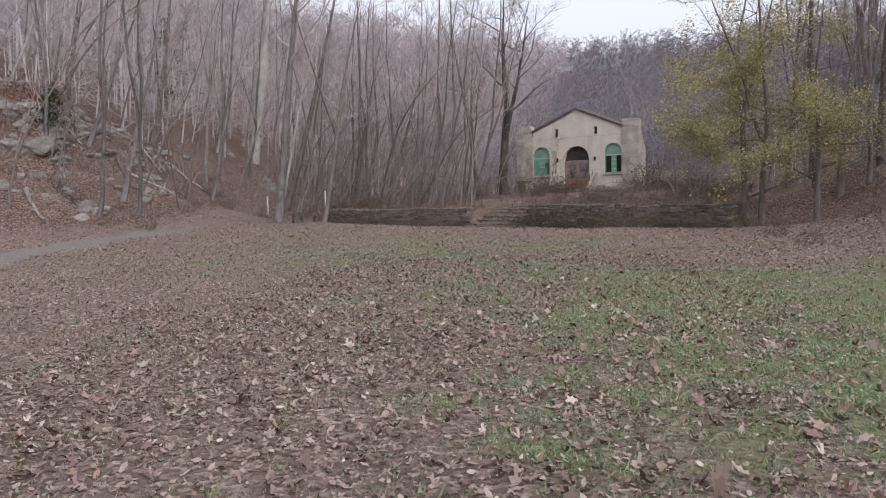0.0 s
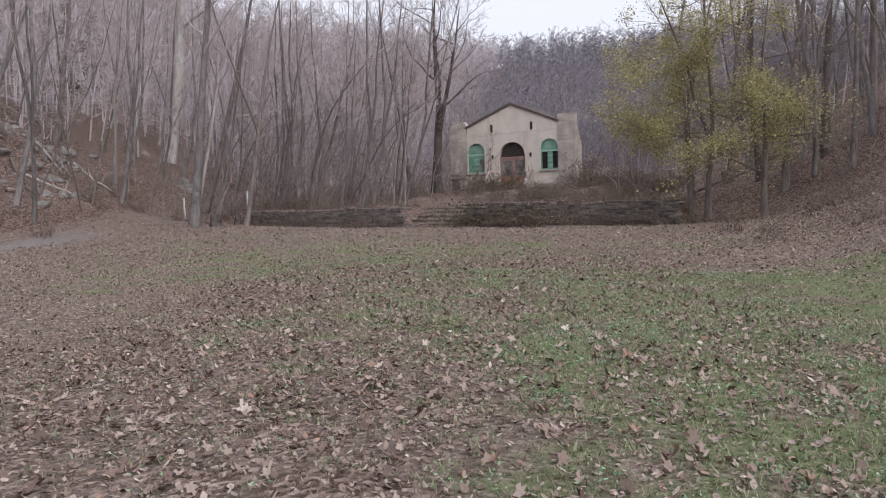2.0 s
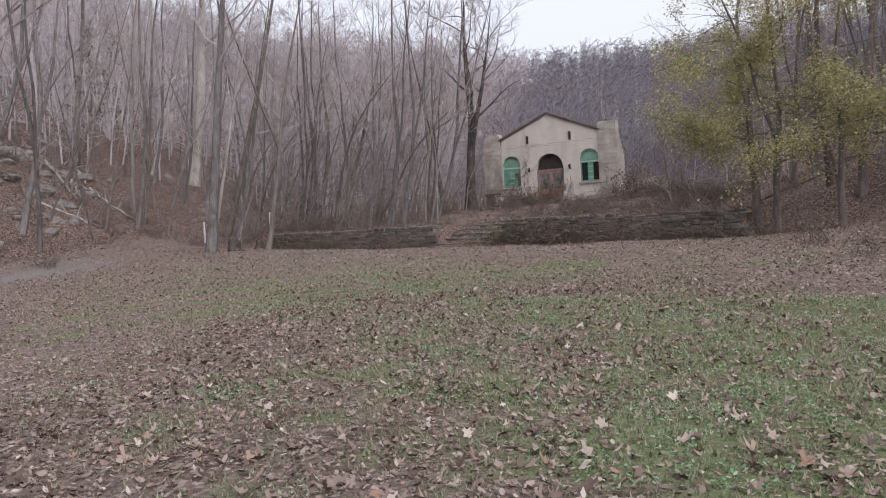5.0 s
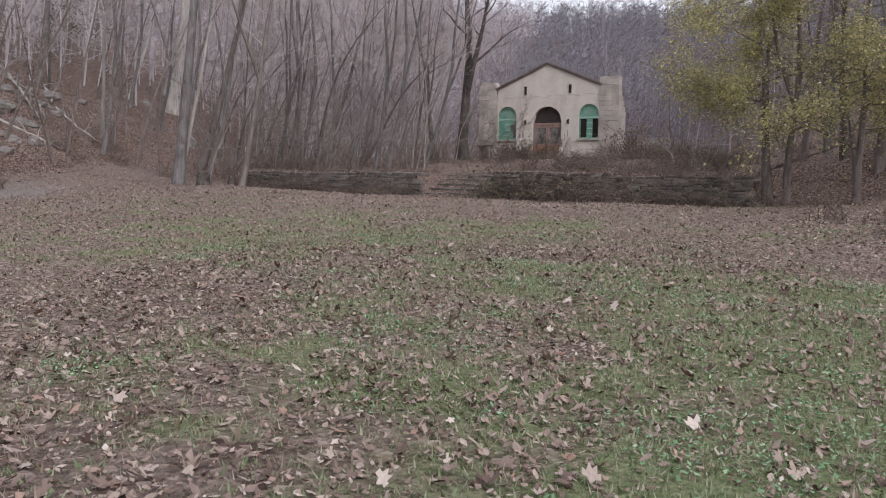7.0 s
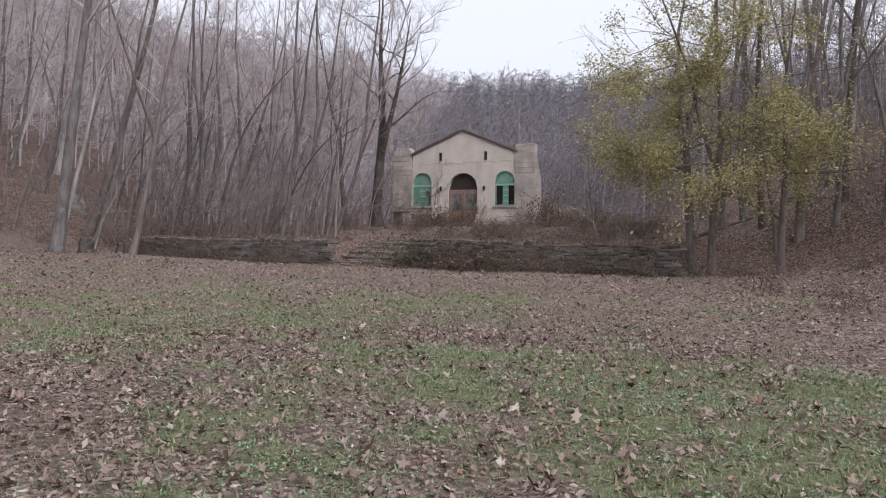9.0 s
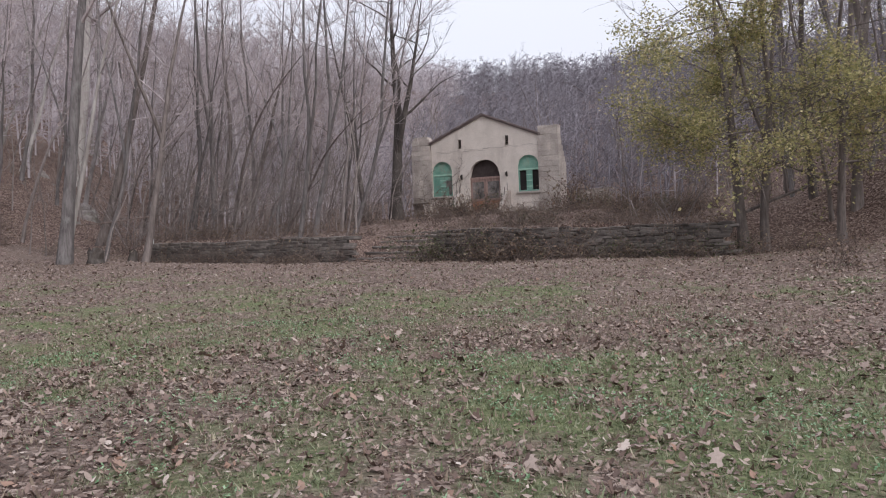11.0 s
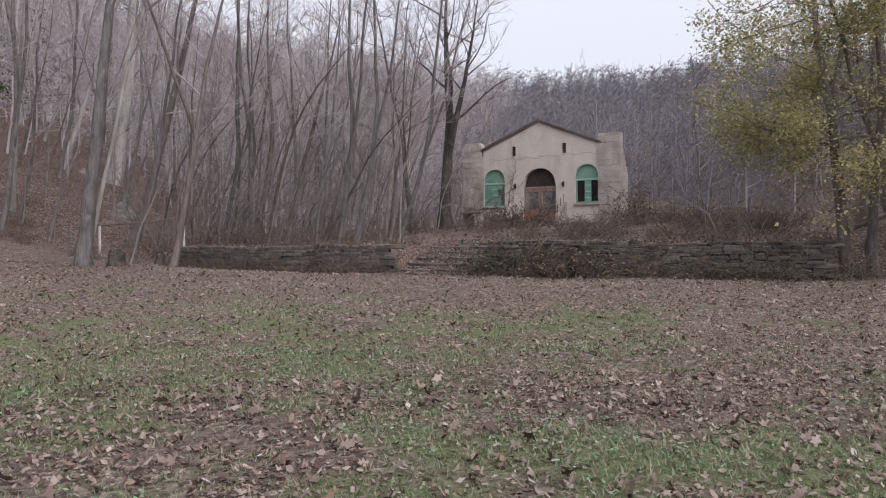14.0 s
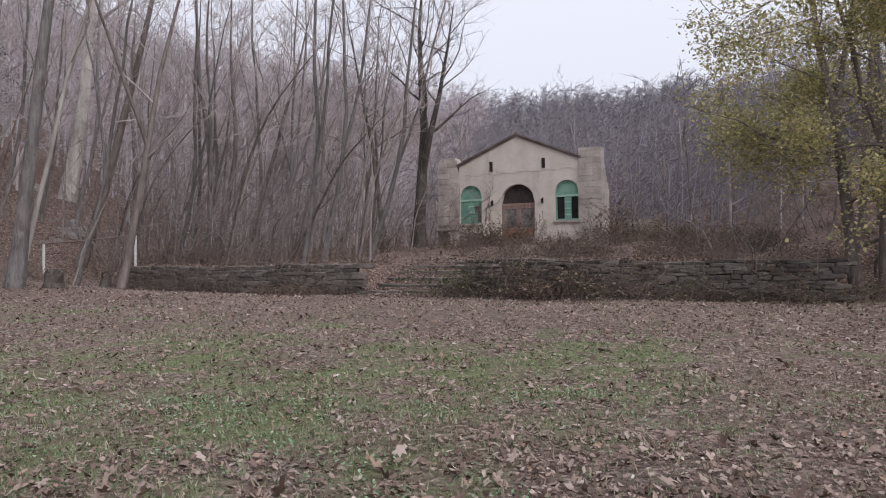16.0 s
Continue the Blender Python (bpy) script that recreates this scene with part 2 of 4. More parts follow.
def slab(loops, y0, y1):
    """A plate in the x-z plane from y0 to y1, out of an outer loop and holes."""
    bm = bmesh.new()
    edges = []
    for loop in loops:
        vs = [bm.verts.new((x, y0, z)) for x, z in loop]
        edges += [bm.edges.new((a, b)) for a, b in zip(vs, vs[1:] + vs[:1])]
    bmesh.ops.triangle_fill(bm, use_beauty=True, use_dissolve=False, edges=edges, normal=(0, -1, 0))
    r = bmesh.ops.extrude_face_region(bm, geom=list(bm.faces))
    for v in r["geom"]:
        if isinstance(v, bmesh.types.BMVert):
            v.co.y = y1
    return bm


def ring(outer, inner, y0, y1):
    """A frame between two outlines with the same number of points."""
    bm = bmesh.new()
    rows = [[bm.verts.new((x, y, z)) for x, z in loop] for y in (y0, y1) for loop in (outer, inner)]
    n = len(outer)
    for i in range(n):
        j = (i + 1) % n
        for a, b in ((0, 1), (1, 3), (3, 2), (2, 0)):
            bm.faces.new((rows[a][i], rows[a][j], rows[b][j], rows[b][i]))
    return bm


def holed_wall(top, x0, x1, z0, holes, y0, y1, xs=()):
    """A wall from x0 to x1 under the line top(x); holes are (left, right, sill, head(x)), cut through its thickness."""
    cuts = {x0, x1, *xs}
    for l, r, sill, head in holes:
        cuts |= {l + (r - l) * i / 16 for i in range(17)}
    cuts = sorted(cuts)
    bm = bmesh.new()

    def quad(*pts):
        bm.faces.new([bm.verts.new(q) for q in pts])

    for a, b in zip(cuts, cuts[1:]):
        if b - a < 1e-6:
            continue
        m = (a + b) / 2
        spans = [(z0, z0)]
        for l, r, sill, head in sorted((h for h in holes if h[0] < m < h[1]), key=lambda h: h[2]):
            spans += [(sill, sill), (head(a), head(b))]
        spans.append((top(a), top(b)))
        for k in range(0, len(spans), 2):
            (la, lb), (ha, hb) = spans[k], spans[k + 1]
            quad((a, y0, la), (b, y0, lb), (b, y0, hb), (a, y0, ha))
            quad((b, y1, lb), (a, y1, la), (a, y1, ha), (b, y1, hb))
            quad((a, y0, ha), (b, y0, hb), (b, y1, hb), (a, y1, ha))
            quad((a, y1, la), (b, y1, lb), (b, y0, lb), (a, y0, la))
    for l, r, sill, head in holes:
        for x in (l, r):
            quad((x, y0, sill), (x, y1, sill), (x, y1, head(x)), (x, y0, head(x)))
    for x in (x0, x1):
        quad((x, y0, z0), (x, y1, z0), (x, y1, top(x)), (x, y0, top(x)))
    bmesh.ops.remove_doubles(bm, verts=bm.verts, dist=1e-5)
    return bm


def arch(cx, half, z0, spring, rise, n=16):
    """Outline of an arched opening."""
    pts = [(cx - half, z0), (cx + half, z0)]
    return pts + [(cx + half * math.cos(math.pi * i / n), spring + rise * math.sin(math.pi * i / n)) for i in range(n + 1)]


def tube(verts, faces, pts, radii, sides):
    """Adds a tapered tube along pts to the lists."""
    base = len(verts)
    up = Vector((0.3, 0.9, 0.2))
    n = len(pts)
    for i, p in enumerate(pts):
        d = (pts[min(i + 1, n - 1)] - pts[max(i - 1, 0)]).normalized()
        a = d.cross(up)
        if a.length < 0.05:
            a = d.cross(Vector((1, 0, 0)))
        a.normalize()
        b = d.cross(a)
        for k in range(sides):
            w = 2 * math.pi * k / sides
            q = p + (a * math.cos(w) + b * math.sin(w)) * radii[i]
            verts.append((q.x, q.y, q.z))
    for i in range(n - 1):
        for k in range(sides):
            k2 = (k + 1) % sides
            faces.append((base + i * sides + k, base + i * sides + k2, base + (i + 1) * sides + k2, base + (i + 1) * sides + k))


def twig(verts, faces, a, b, w):
    """A fine twig from a to b: two slivers set crosswise."""
    d = (b - a).normalized()
    s = d.cross(Vector((0.31, 0.87, 0.38))).normalized() * w
    u = d.cross(s)
    n = len(verts)
    for q in (a - s, a + s, a - u, a + u, b):
        verts.append((q.x, q.y, q.z))
    faces.append((n, n + 1, n + 4))
    faces.append((n + 2, n + 3, n + 4))


# ---- terrain ----
WALL_Y = -22.6


def sstep(a, b, v):
    t = np.clip((v - a) / (b - a), 0, 1)
    return t * t * (3 - 2 * t)


def softplus(v, k):
    return k * np.logaddexp(0, v / k)


def waves(x, y, s, seed):
    """Smooth random undulation between about -1 and 1."""
    r = np.random.RandomState(seed)
    out = 0
    for _ in range(7):
        a, p, f = r.uniform(0, 6.28), r.uniform(0, 6.28), s * r.uniform(0.6, 1.7)
        out = out + np.sin((x * math.cos(a) + y * math.sin(a)) * f + p)
    return out / 3.2


def road_distance(x, y):
    """Distance from the middle of the gravel track."""
    best = np.full(np.shape(x), 1e9)
    pts = [(40, -84), (14, -60), (3.0, -49.5), (-3.4, -43.3), (-5.2, -39.0), (-5.4, -35.5), (-6.0, -31.5)]
    for (ax, ay), (bx, by) in zip(pts, pts[1:]):
        dx, dy = bx - ax, by - ay
        t = np.clip(((x - ax) * dx + (y - ay) * dy) / (dx * dx + dy * dy), 0, 1)
        best = np.minimum(best, np.hypot(x - ax - t * dx, y - ay - t * dy))
    return best


def left_bank(x, y):
    """Distance beyond the foot of the slope left of the track."""
    foot = np.where(y < -34, -7.24 + 0.29 * (y + 34), -7.24 - 0.42 * (y + 34))
    return (foot - x) * 0.95


def right_bank(x, y):
    return (x - 21.8) * 0.96 + (y + 28) * 0.27


def height(x, y):
    x, y = np.asarray(x, float), np.asarray(y, float)
    meadow = 0.42 * sstep(-42, -23, y) + 0.04 * softplus(9 - x, 2.0) * sstep(-52, -30, y) * (1 - 0.75 * sstep(-28, -23.5, y)) - 0.02 * np.clip(x - 14, 0, 10) * sstep(-55, -40, y) * sstep(-20, -34, y)
    meadow = meadow + 0.035 * waves(x, y, 0.8, 1) * sstep(14, 8, np.abs(x - 12)) + 0.02 * waves(x, y, 2.6, 2)
    # terrace behind the retaining wall, with the leafy stair between its two halves
    gap = sstep(3.0, 3.4, x) * sstep(7.2, 6.8, x)
    terrace = 1.5 + 1.03 * sstep(-21, -1.5, y) + 0.07 * waves(x, y, 0.9, 3)
    stepup = np.where(y > WALL_Y, 1.0, 0.0) * (1 - gap) + gap * sstep(-23.2, -18.8, y)
    ends = sstep(-9.5, -6.9, x) * sstep(17.3, 16.7, x)
    stepup = stepup * ends + (1 - ends) * sstep(np.where(x > 10, -20.6, -24.5), np.where(x > 10, -15.0, -19.0), y)
    z = meadow + (terrace - meadow) * stepup
    # hills: left of the track, behind the house and on the far side
    dl = left_bank(x, y) + 0.9 * waves(x, y, 0.16, 5)
    z = z + 0.53 * softplus(dl - 0.3, 1.4) * sstep(260, 110, dl) * sstep(130, 25, y) + sstep(1, 8, dl) * 0.5 * waves(x, y, 0.55, 6)
    z = z + 10 * sstep(-40, -64, x + 0.15 * (y - 60)) * sstep(15, 70, y) * sstep(160, 110, y)
    db = (y - 12) * 0.97 - x * 0.16
    z = z + 46 * sstep(-10, 215, db) + sstep(5, 30, db) * 1.2 * waves(x, y, 0.12, 7)
    dr = right_bank(x, y) + 0.7 * waves(x, y, 0.2, 8)
    z = z + np.minimum(0.6 * softplus(dr - 0.6, 1.0), 5.5 + 0.13 * dr) * sstep(160, 60, dr) * sstep(95, 25, y) + sstep(1, 8, dr) * 0.3 * waves(x, y, 0.6, 9)
    return z


def hz(x, y):
    return float(height(x, y))


def grass_cover(x, y):
    """How green the meadow is, 0 to 1."""
    u = (x - 24.9) * 0.883 + (y + 58.4) * 0.47
    v = (x - 24.9) * -0.47 + (y + 58.4) * 0.883
    u, v = u + 0.8 * waves(x, y, 0.8, 14), v + 1.6 * waves(x, y, 0.7, 15)
    g = 0.29 + 0.18 * waves(x, y, 0.6, 11) + 0.24 * waves(x, y, 1.9, 12) + 0.26 * waves(x, y, 4.6, 13) + 0.2 * waves(x, y, 9.0, 16)
    g = g + 0.52 * sstep(-3, 3.2, u) * sstep(24, 17, v) - 0.36 * sstep(2, -5, u) * sstep(20, 14, v)
    g = g + 0.2 * sstep(21, 25, v) * sstep(37, 31, v) + 0.36 * sstep(-0.2, -3.3, u) * sstep(-8, -5, u) * sstep(18, 21, v) * sstep(27, 23, v) - 0.38 * sstep(-0.8, 3.0, u) * sstep(18, 21, v) * sstep(27, 24, v)
    g = g + 0.3 * sstep(12, 15, v) * sstep(21, 18, v) * sstep(-4.5, -1.5, u) * sstep(6, 3, u)
    g = g - 0.8 * sstep(-33, -28, y) - 0.5 * sstep(-8, -14, u)
    return np.clip(g, 0, 1)


def axis(lo, hi, dense, far, n_far):
    core = np.arange(lo, hi + 1e-6, dense)
    out = np.geomspace(dense, far, n_far)
    out = np.cumsum(out / out.sum() * far)
    return np.concatenate([lo - out[::-1], core, hi + out])


gx = axis(-30, 34, 0.4, 420, 46)
gy = np.sort(np.concatenate([axis(-62, 16, 0.4, 420, 46), [WALL_Y - 0.02, WALL_Y + 0.02]]))
GX, GY = np.meshgrid(gx, gy)
GZ = height(GX, GY)
nx, ny = len(gx), len(gy)
idx = np.arange(nx * ny).reshape(ny, nx)
gfaces = np.stack([idx[:-1, :-1], idx[:-1, 1:], idx[1:, 1:], idx[1:, :-1]], -1).reshape(-1, 4)
ground = link_mesh("ground", np.stack([GX, GY, GZ], -1).reshape(-1, 3), gfaces, M_GROUND, smooth=True)
tagged(ground, "meadow and wooded slopes strewn with fallen leaves", "ground", kind="structure")
cover = ground.data.color_attributes.new("cover", "FLOAT_COLOR", "POINT")
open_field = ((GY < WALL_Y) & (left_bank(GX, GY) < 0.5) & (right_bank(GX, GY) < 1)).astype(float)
col = np.zeros((ny, nx, 4))
col[..., 0] = grass_cover(GX, GY) * open_field
col[..., 1] = sstep(1.5, 0.7, road_distance(GX, GY) + 0.3 * waves(GX, GY, 1.1, 14)) * sstep(-32, -37, GY) * 0.8
# blue: how far the litter takes the darker, shaded tone
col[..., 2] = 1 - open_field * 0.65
col[..., 3] = 1
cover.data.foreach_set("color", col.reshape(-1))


# ---- house ----
house = thing("house", "small abandoned cream stucco house with arched openings", "house")
FLOOR = 2.78


def house_shell():
    def bow(cx, half, spring, rise):
        return lambda x: spring + rise * math.sqrt(max(0.0, 1 - ((x - cx) / half) ** 2))

    holes = [(-1.08, 1.12, FLOOR, bow(0.02, 1.1, 5.15, 1.1)), (-3.83, -2.35, 3.95, bow(-3.09, 0.74, 5.65, 0.68)), (2.39, 3.83, 3.95, bow(3.11, 0.72, 5.65, 0.68))]
    holes += [(s * 1.69 - 0.12, s * 1.69 + 0.12, 7.1, lambda x: 7.72) for s in (-1, 1)]
    part("front_wall", holed_wall(lambda x: 9.2 - abs(x) * 1.6 / 3.85, -3.85, 3.85, 1.6, holes, 0.0, 0.4, (0.0,)), M_STUCCO, house, "cream stucco with stains and a long crack")
    for s in (-1, 1):
        x0, x1 = sorted((s * 3.45, s * 3.84))
        part("side_wall", box(x0, x1, 0.4, 2.7, 1.6, 7.45), M_STUCCO, house)
    part("back_wall", slab([[(-3.85, 1.6), (3.85, 1.6), (3.85, 7.6), (0, 9.2), (-3.85, 7.6)]], 2.7, 3.0), M_STUCCO, house)
    part("floor_slab", box(-3.44, 3.44, 0.41, 2.69, 2.4, FLOOR - 0.01), M_DARK, house)
    part("inner_wall", box(-3.44, 3.44, 2.4, 2.5, FLOOR, 7.4), M_DARK, house, "dark inner wall")
    # moulding line and crack under the gable
    bm = bmesh.new()
    for i in range(22):
        x = -3.8 + i * 0.346
        z = 6.93 + 0.05 * math.sin(i * 1.7) + (0.04 if i > 10 else -0.02)
        box(x, x + 0.36, -0.012, 0.01, z, z + 0.02 + 0.012 * (i % 3), bm=bm)
    part("crack", bm, M_BLOCK, house)
    # roof: two slopes with a brown edge, made of courses of tile
    for s in (-1, 1):
        a = math.atan2(1.6, 3.85)
        for k in range(9):
            u0, u1 = k * 0.475, (k + 1) * 0.475 + 0.05
            bm = bmesh.new()
            prof = []
            for u, t in ((u0, 0.05), (u1, 0.06), (u1, 0.14), (u0, 0.11)):
                prof.append((s * (u * math.cos(a) - t * math.sin(a) * -1), 9.2 - u * math.sin(a) + t * math.cos(a)))
            part("roof_course", slab([prof], -0.16, 3.1), M_ROOF, house)
        prof = [(0, 9.16), (s * 4.0, 7.5), (s * 4.02, 7.68), (0, 9.35)]
        part("rake_board", slab([prof], -0.1, -0.004), M_ROOF, house, "weathered grey-brown roof edge")


def pier(s):
    """Stone-built buttress at a front corner, deeper towards its foot."""
    mid = 4.53 if s > 0 else -4.61
    p = part("pier", box(mid - 0.6, mid + 0.6, 0.0, 0.55, 1.4, 8.0), M_BLOCK, house, "weathered block pier with a sloping back")
    rng = random.Random(7 + s)
    z = 1.4
    while z < 8.05:
        h = 0.34 if z < 6.9 else 0.37
        depth = 1.55 if z < 5.6 else max(0.62, 1.55 - (z - 5.6) * 0.75)
        half = (0.7 if z < 7 else 0.66) if s > 0 else 0.74 if z < 7 else 0.66
        if s < 0 and z > 7.6:
            half = 0.52
        cuts = [-half, rng.uniform(-0.3, 0.3), half]
        for a, b in zip(cuts, cuts[1:]):
            j = rng.uniform(-0.012, 0.012)
            part("block", box(mid + a + 0.002, mid + b - 0.002, -0.1 + j, depth, z + 0.004, min(z + h, 8.12) - 0.003, 0.01), M_BLOCK, p)
        z += h


def door():
    d = part("door", box(-1.09, 1.13, 0.16, 0.3, 4.93, 5.1, 0.015), M_DOOR, house, "double door of rusty brown wood with dusty panes")
    for s in (-1, 1):
        x0, x1 = (-1.08, 0.01) if s < 0 else (0.03, 1.12)
        bm = bmesh.new()
        for a in ((x0, x0 + 0.13, FLOOR, 4.93), (x1 - 0.13, x1, FLOOR, 4.93), (x0 + 0.13, x1 - 0.13, 4.78, 4.93), (x0 + 0.13, x1 - 0.13, 3.5, 3.64), (x0 + 0.13, x1 - 0.13, FLOOR, FLOOR + 0.15)):
            box(a[0], a[1], 0.18, 0.25, a[2], a[3], 0.008, bm)
        part("leaf_frame", bm, M_DOOR, d)
        part("pane", box(x0 + 0.12, x1 - 0.12, 0.21, 0.222, 3.63, 4.79), M_GLASS, d, "dusty dark glass")
        part("panel", box(x0 + 0.12, x1 - 0.12, 0.205, 0.235, FLOOR + 0.14, 3.51, 0.01), M_ORANGE, d, "orange-brown lower panel")
        part("handle", box(0.02 + s * 0.1 - 0.012, 0.02 + s * 0.1 + 0.012, 0.13, 0.18, 3.75, 3.95, 0.006), M_IRON, d, "dark iron handle")
    # plate closing the arch; the recess's shade is put into its dark colour
    bm = slab([arch(0.02, 1.1, 5.1, 5.15, 1.1)], 0.34, 0.37)
    part("tympanum", bm, M_RECESS, d, "dark recess in the arch above the door")


def window(cx, broken):
    w = part("window", ring(arch(cx, 0.75, 3.95, 5.65, 0.68), arch(cx, 0.66, 4.05, 5.6, 0.62), 0.1, 0.24), M_GREEN, house, "arched window with faded green boards" if not broken else "arched window with green boards, overgrown and broken")
    part("fanlight", slab([arch(cx, 0.67, 5.45, 5.6, 0.63)], 0.15, 0.2), M_GREEN, w, "green painted fanlight board")
    for i in range(4):
        x = cx - 0.66 + i * 0.34
        part("board", box(x + 0.005, x + 0.335, 0.135, 0.15, 5.46, 6.0 if i in (1, 2) else 5.75, 0.004), M_GREEN, w)
    part("transom_bar", box(cx - 0.74, cx + 0.74, 0.08, 0.22, 5.34, 5.46, 0.01), M_GREEN2, w, "pale green transom bar")
    part("shutter", box(cx - 0.2, cx + 0.22, 0.11, 0.17, 4.05, 5.34, 0.01), M_GREEN, w, "green centre board")
    for k in range(3):
        part("batten", box(cx - 0.19, cx + 0.21, 0.095, 0.112, 4.25 + k * 0.38, 4.31 + k * 0.38, 0.004), M_GREEN2, w)
    for s in (-1, 1):
        x0, x1 = (cx - 0.66, cx - 0.2) if s < 0 else (cx + 0.22, cx + 0.66)
        if broken and s < 0:
            part("board", box(x0, x1, 0.13, 0.16, 4.05, 5.34, 0.005), M_GREEN, w)
        elif broken:
            part("board", box(x0, x1, 0.13, 0.16, 5.02, 5.34, 0.005), M_GREEN, w)
            part("board", box(x0, x0 + 0.2, 0.13, 0.16, 4.05, 4.6, 0.005), M_GREEN, w)
        part("pane", box(x0, x1, 0.2, 0.206, 4.06, 5.34), M_GLASS if broken else M_DARK, w, "dark empty pane")
    part("sill", box(cx - 0.84, cx + 0.84, -0.14, 0.1, 3.82, 3.95, 0.015), M_BLOCK, w, "grey stone sill")


def house_details():
    for s in (-1, 1):
        v = part("vent", box(s * 1.69 - 0.12, s * 1.69 + 0.12, 0.12, 0.16, 7.1, 7.72), M_DARK, house, "narrow dark attic vent")
        for k in range(4):
            part("slat", box(s * 1.69 - 0.11, s * 1.69 + 0.11, 0.06, 0.1, 7.14 + k * 0.15, 7.2 + k * 0.15, 0.004), M_WOOD, v)
        part("surround", ring([(s * 1.69 - 0.17, 7.05), (s * 1.69 + 0.17, 7.05), (s * 1.69 + 0.17, 7.77), (s * 1.69 - 0.17, 7.77)], [(s * 1.69 - 0.12, 7.1), (s * 1.69 + 0.12, 7.1), (s * 1.69 + 0.12, 7.72), (s * 1.69 - 0.12, 7.72)], -0.02, 0.05), M_STUCCO, v, "pale stucco surround")
        l = part("wall_lamp", box(s * 1.62 - 0.05, s * 1.62 + 0.05, -0.03, 0.0, 5.0, 5.35, 0.01), M_IRON, house, "small dark wall lantern")
        bm = bmesh.new()
        bmesh.ops.create_cone(bm, cap_ends=True, segments=8, radius1=0.05, radius2=0.09, depth=0.22, matrix=pose(s * 1.62, -0.12, 5.16))
        part("lantern", bm, M_IRON, l)
        part("bracket", box(s * 1.62 - 0.012, s * 1.62 + 0.012, -0.14, -0.03, 5.27, 5.3), M_IRON, l)
        # stair cheek with a falling curved top
        prof = [(0.0, 1.6), (0.0, 4.1), (-0.4, 4.05), (-0.8, 3.85), (-1.3, 3.4), (-1.8, 3.0), (-2.3, 2.75), (-2.35, 1.6)]
        bm = bmesh.new()
        xs = (s * 1.6, s * 1.85)
        rows = [[bm.verts.new((x, y - 0.004, z)) for y, z in prof] for x in xs]
        bm.faces.new(rows[0])
        bm.faces.new(rows[1][::-1])
        for i in range(len(prof)):
            j = (i + 1) % len(prof)
            bm.faces.new((rows[0][i], rows[0][j], rows[1][j], rows[1][i]))
        part("stair_cheek", bm, M_BLOCK, house, "curved stucco cheek beside the steps")
        for i in range(4):
            y = -0.3 - i * 0.55
            top = 4.05 - max(0, i - 0.4) * 0.42
            part("baluster", box(s * 1.72 - 0.012, s * 1.72 + 0.012, y - 0.012, y + 0.012, top - 0.15, top + 0.5), M_IRON, house, "rusty iron baluster")
    part("pillar", box(-3.35, -2.9, -2.5, -2.05, 1.5, 3.25, 0.03), M_STUCCO, house, "pale stucco pillar beside the steps")
    part("pillar_cap", box(-3.41, -2.84, -2.56, -1.99, 3.25, 3.36, 0.02), M_BLOCK, house)
    for i in range(5):
        part("step", box(-1.59, 1.59, -0.42 * (i + 1), -0.42 * i - 0.004, 1.6, FLOOR - 0.02 - 0.17 * i, 0.012), M_BLOCK, house)
    led = part("ledge", box(-5.35, -3.95, -0.42, -0.1, 3.5, 3.58, 0.01), M_WOOD, house, "grey wooden ledge on beam ends")
    for i in range(5):
        part("beam_end", box(-5.25 + i * 0.3, -5.12 + i * 0.3, -0.38, -0.1, 3.36, 3.5, 0.01), M_WOOD, led)


house_shell()
for side in (-1, 1):
    pier(side)
door()
window(-3.1, True)
window(3.13, False)
house_details()


# ---- trees ----
def bend(rng, start, direction, length, n, wobble, lift):
    pts = [start.copy()]
    d = direction.normalized()
    for _ in range(n):
        d = (d + Vector((rng.gauss(0, wobble), rng.gauss(0, wobble), rng.gauss(0, wobble) + lift))).normalized()
        pts.append(pts[-1] + d * (length / n))
    return pts


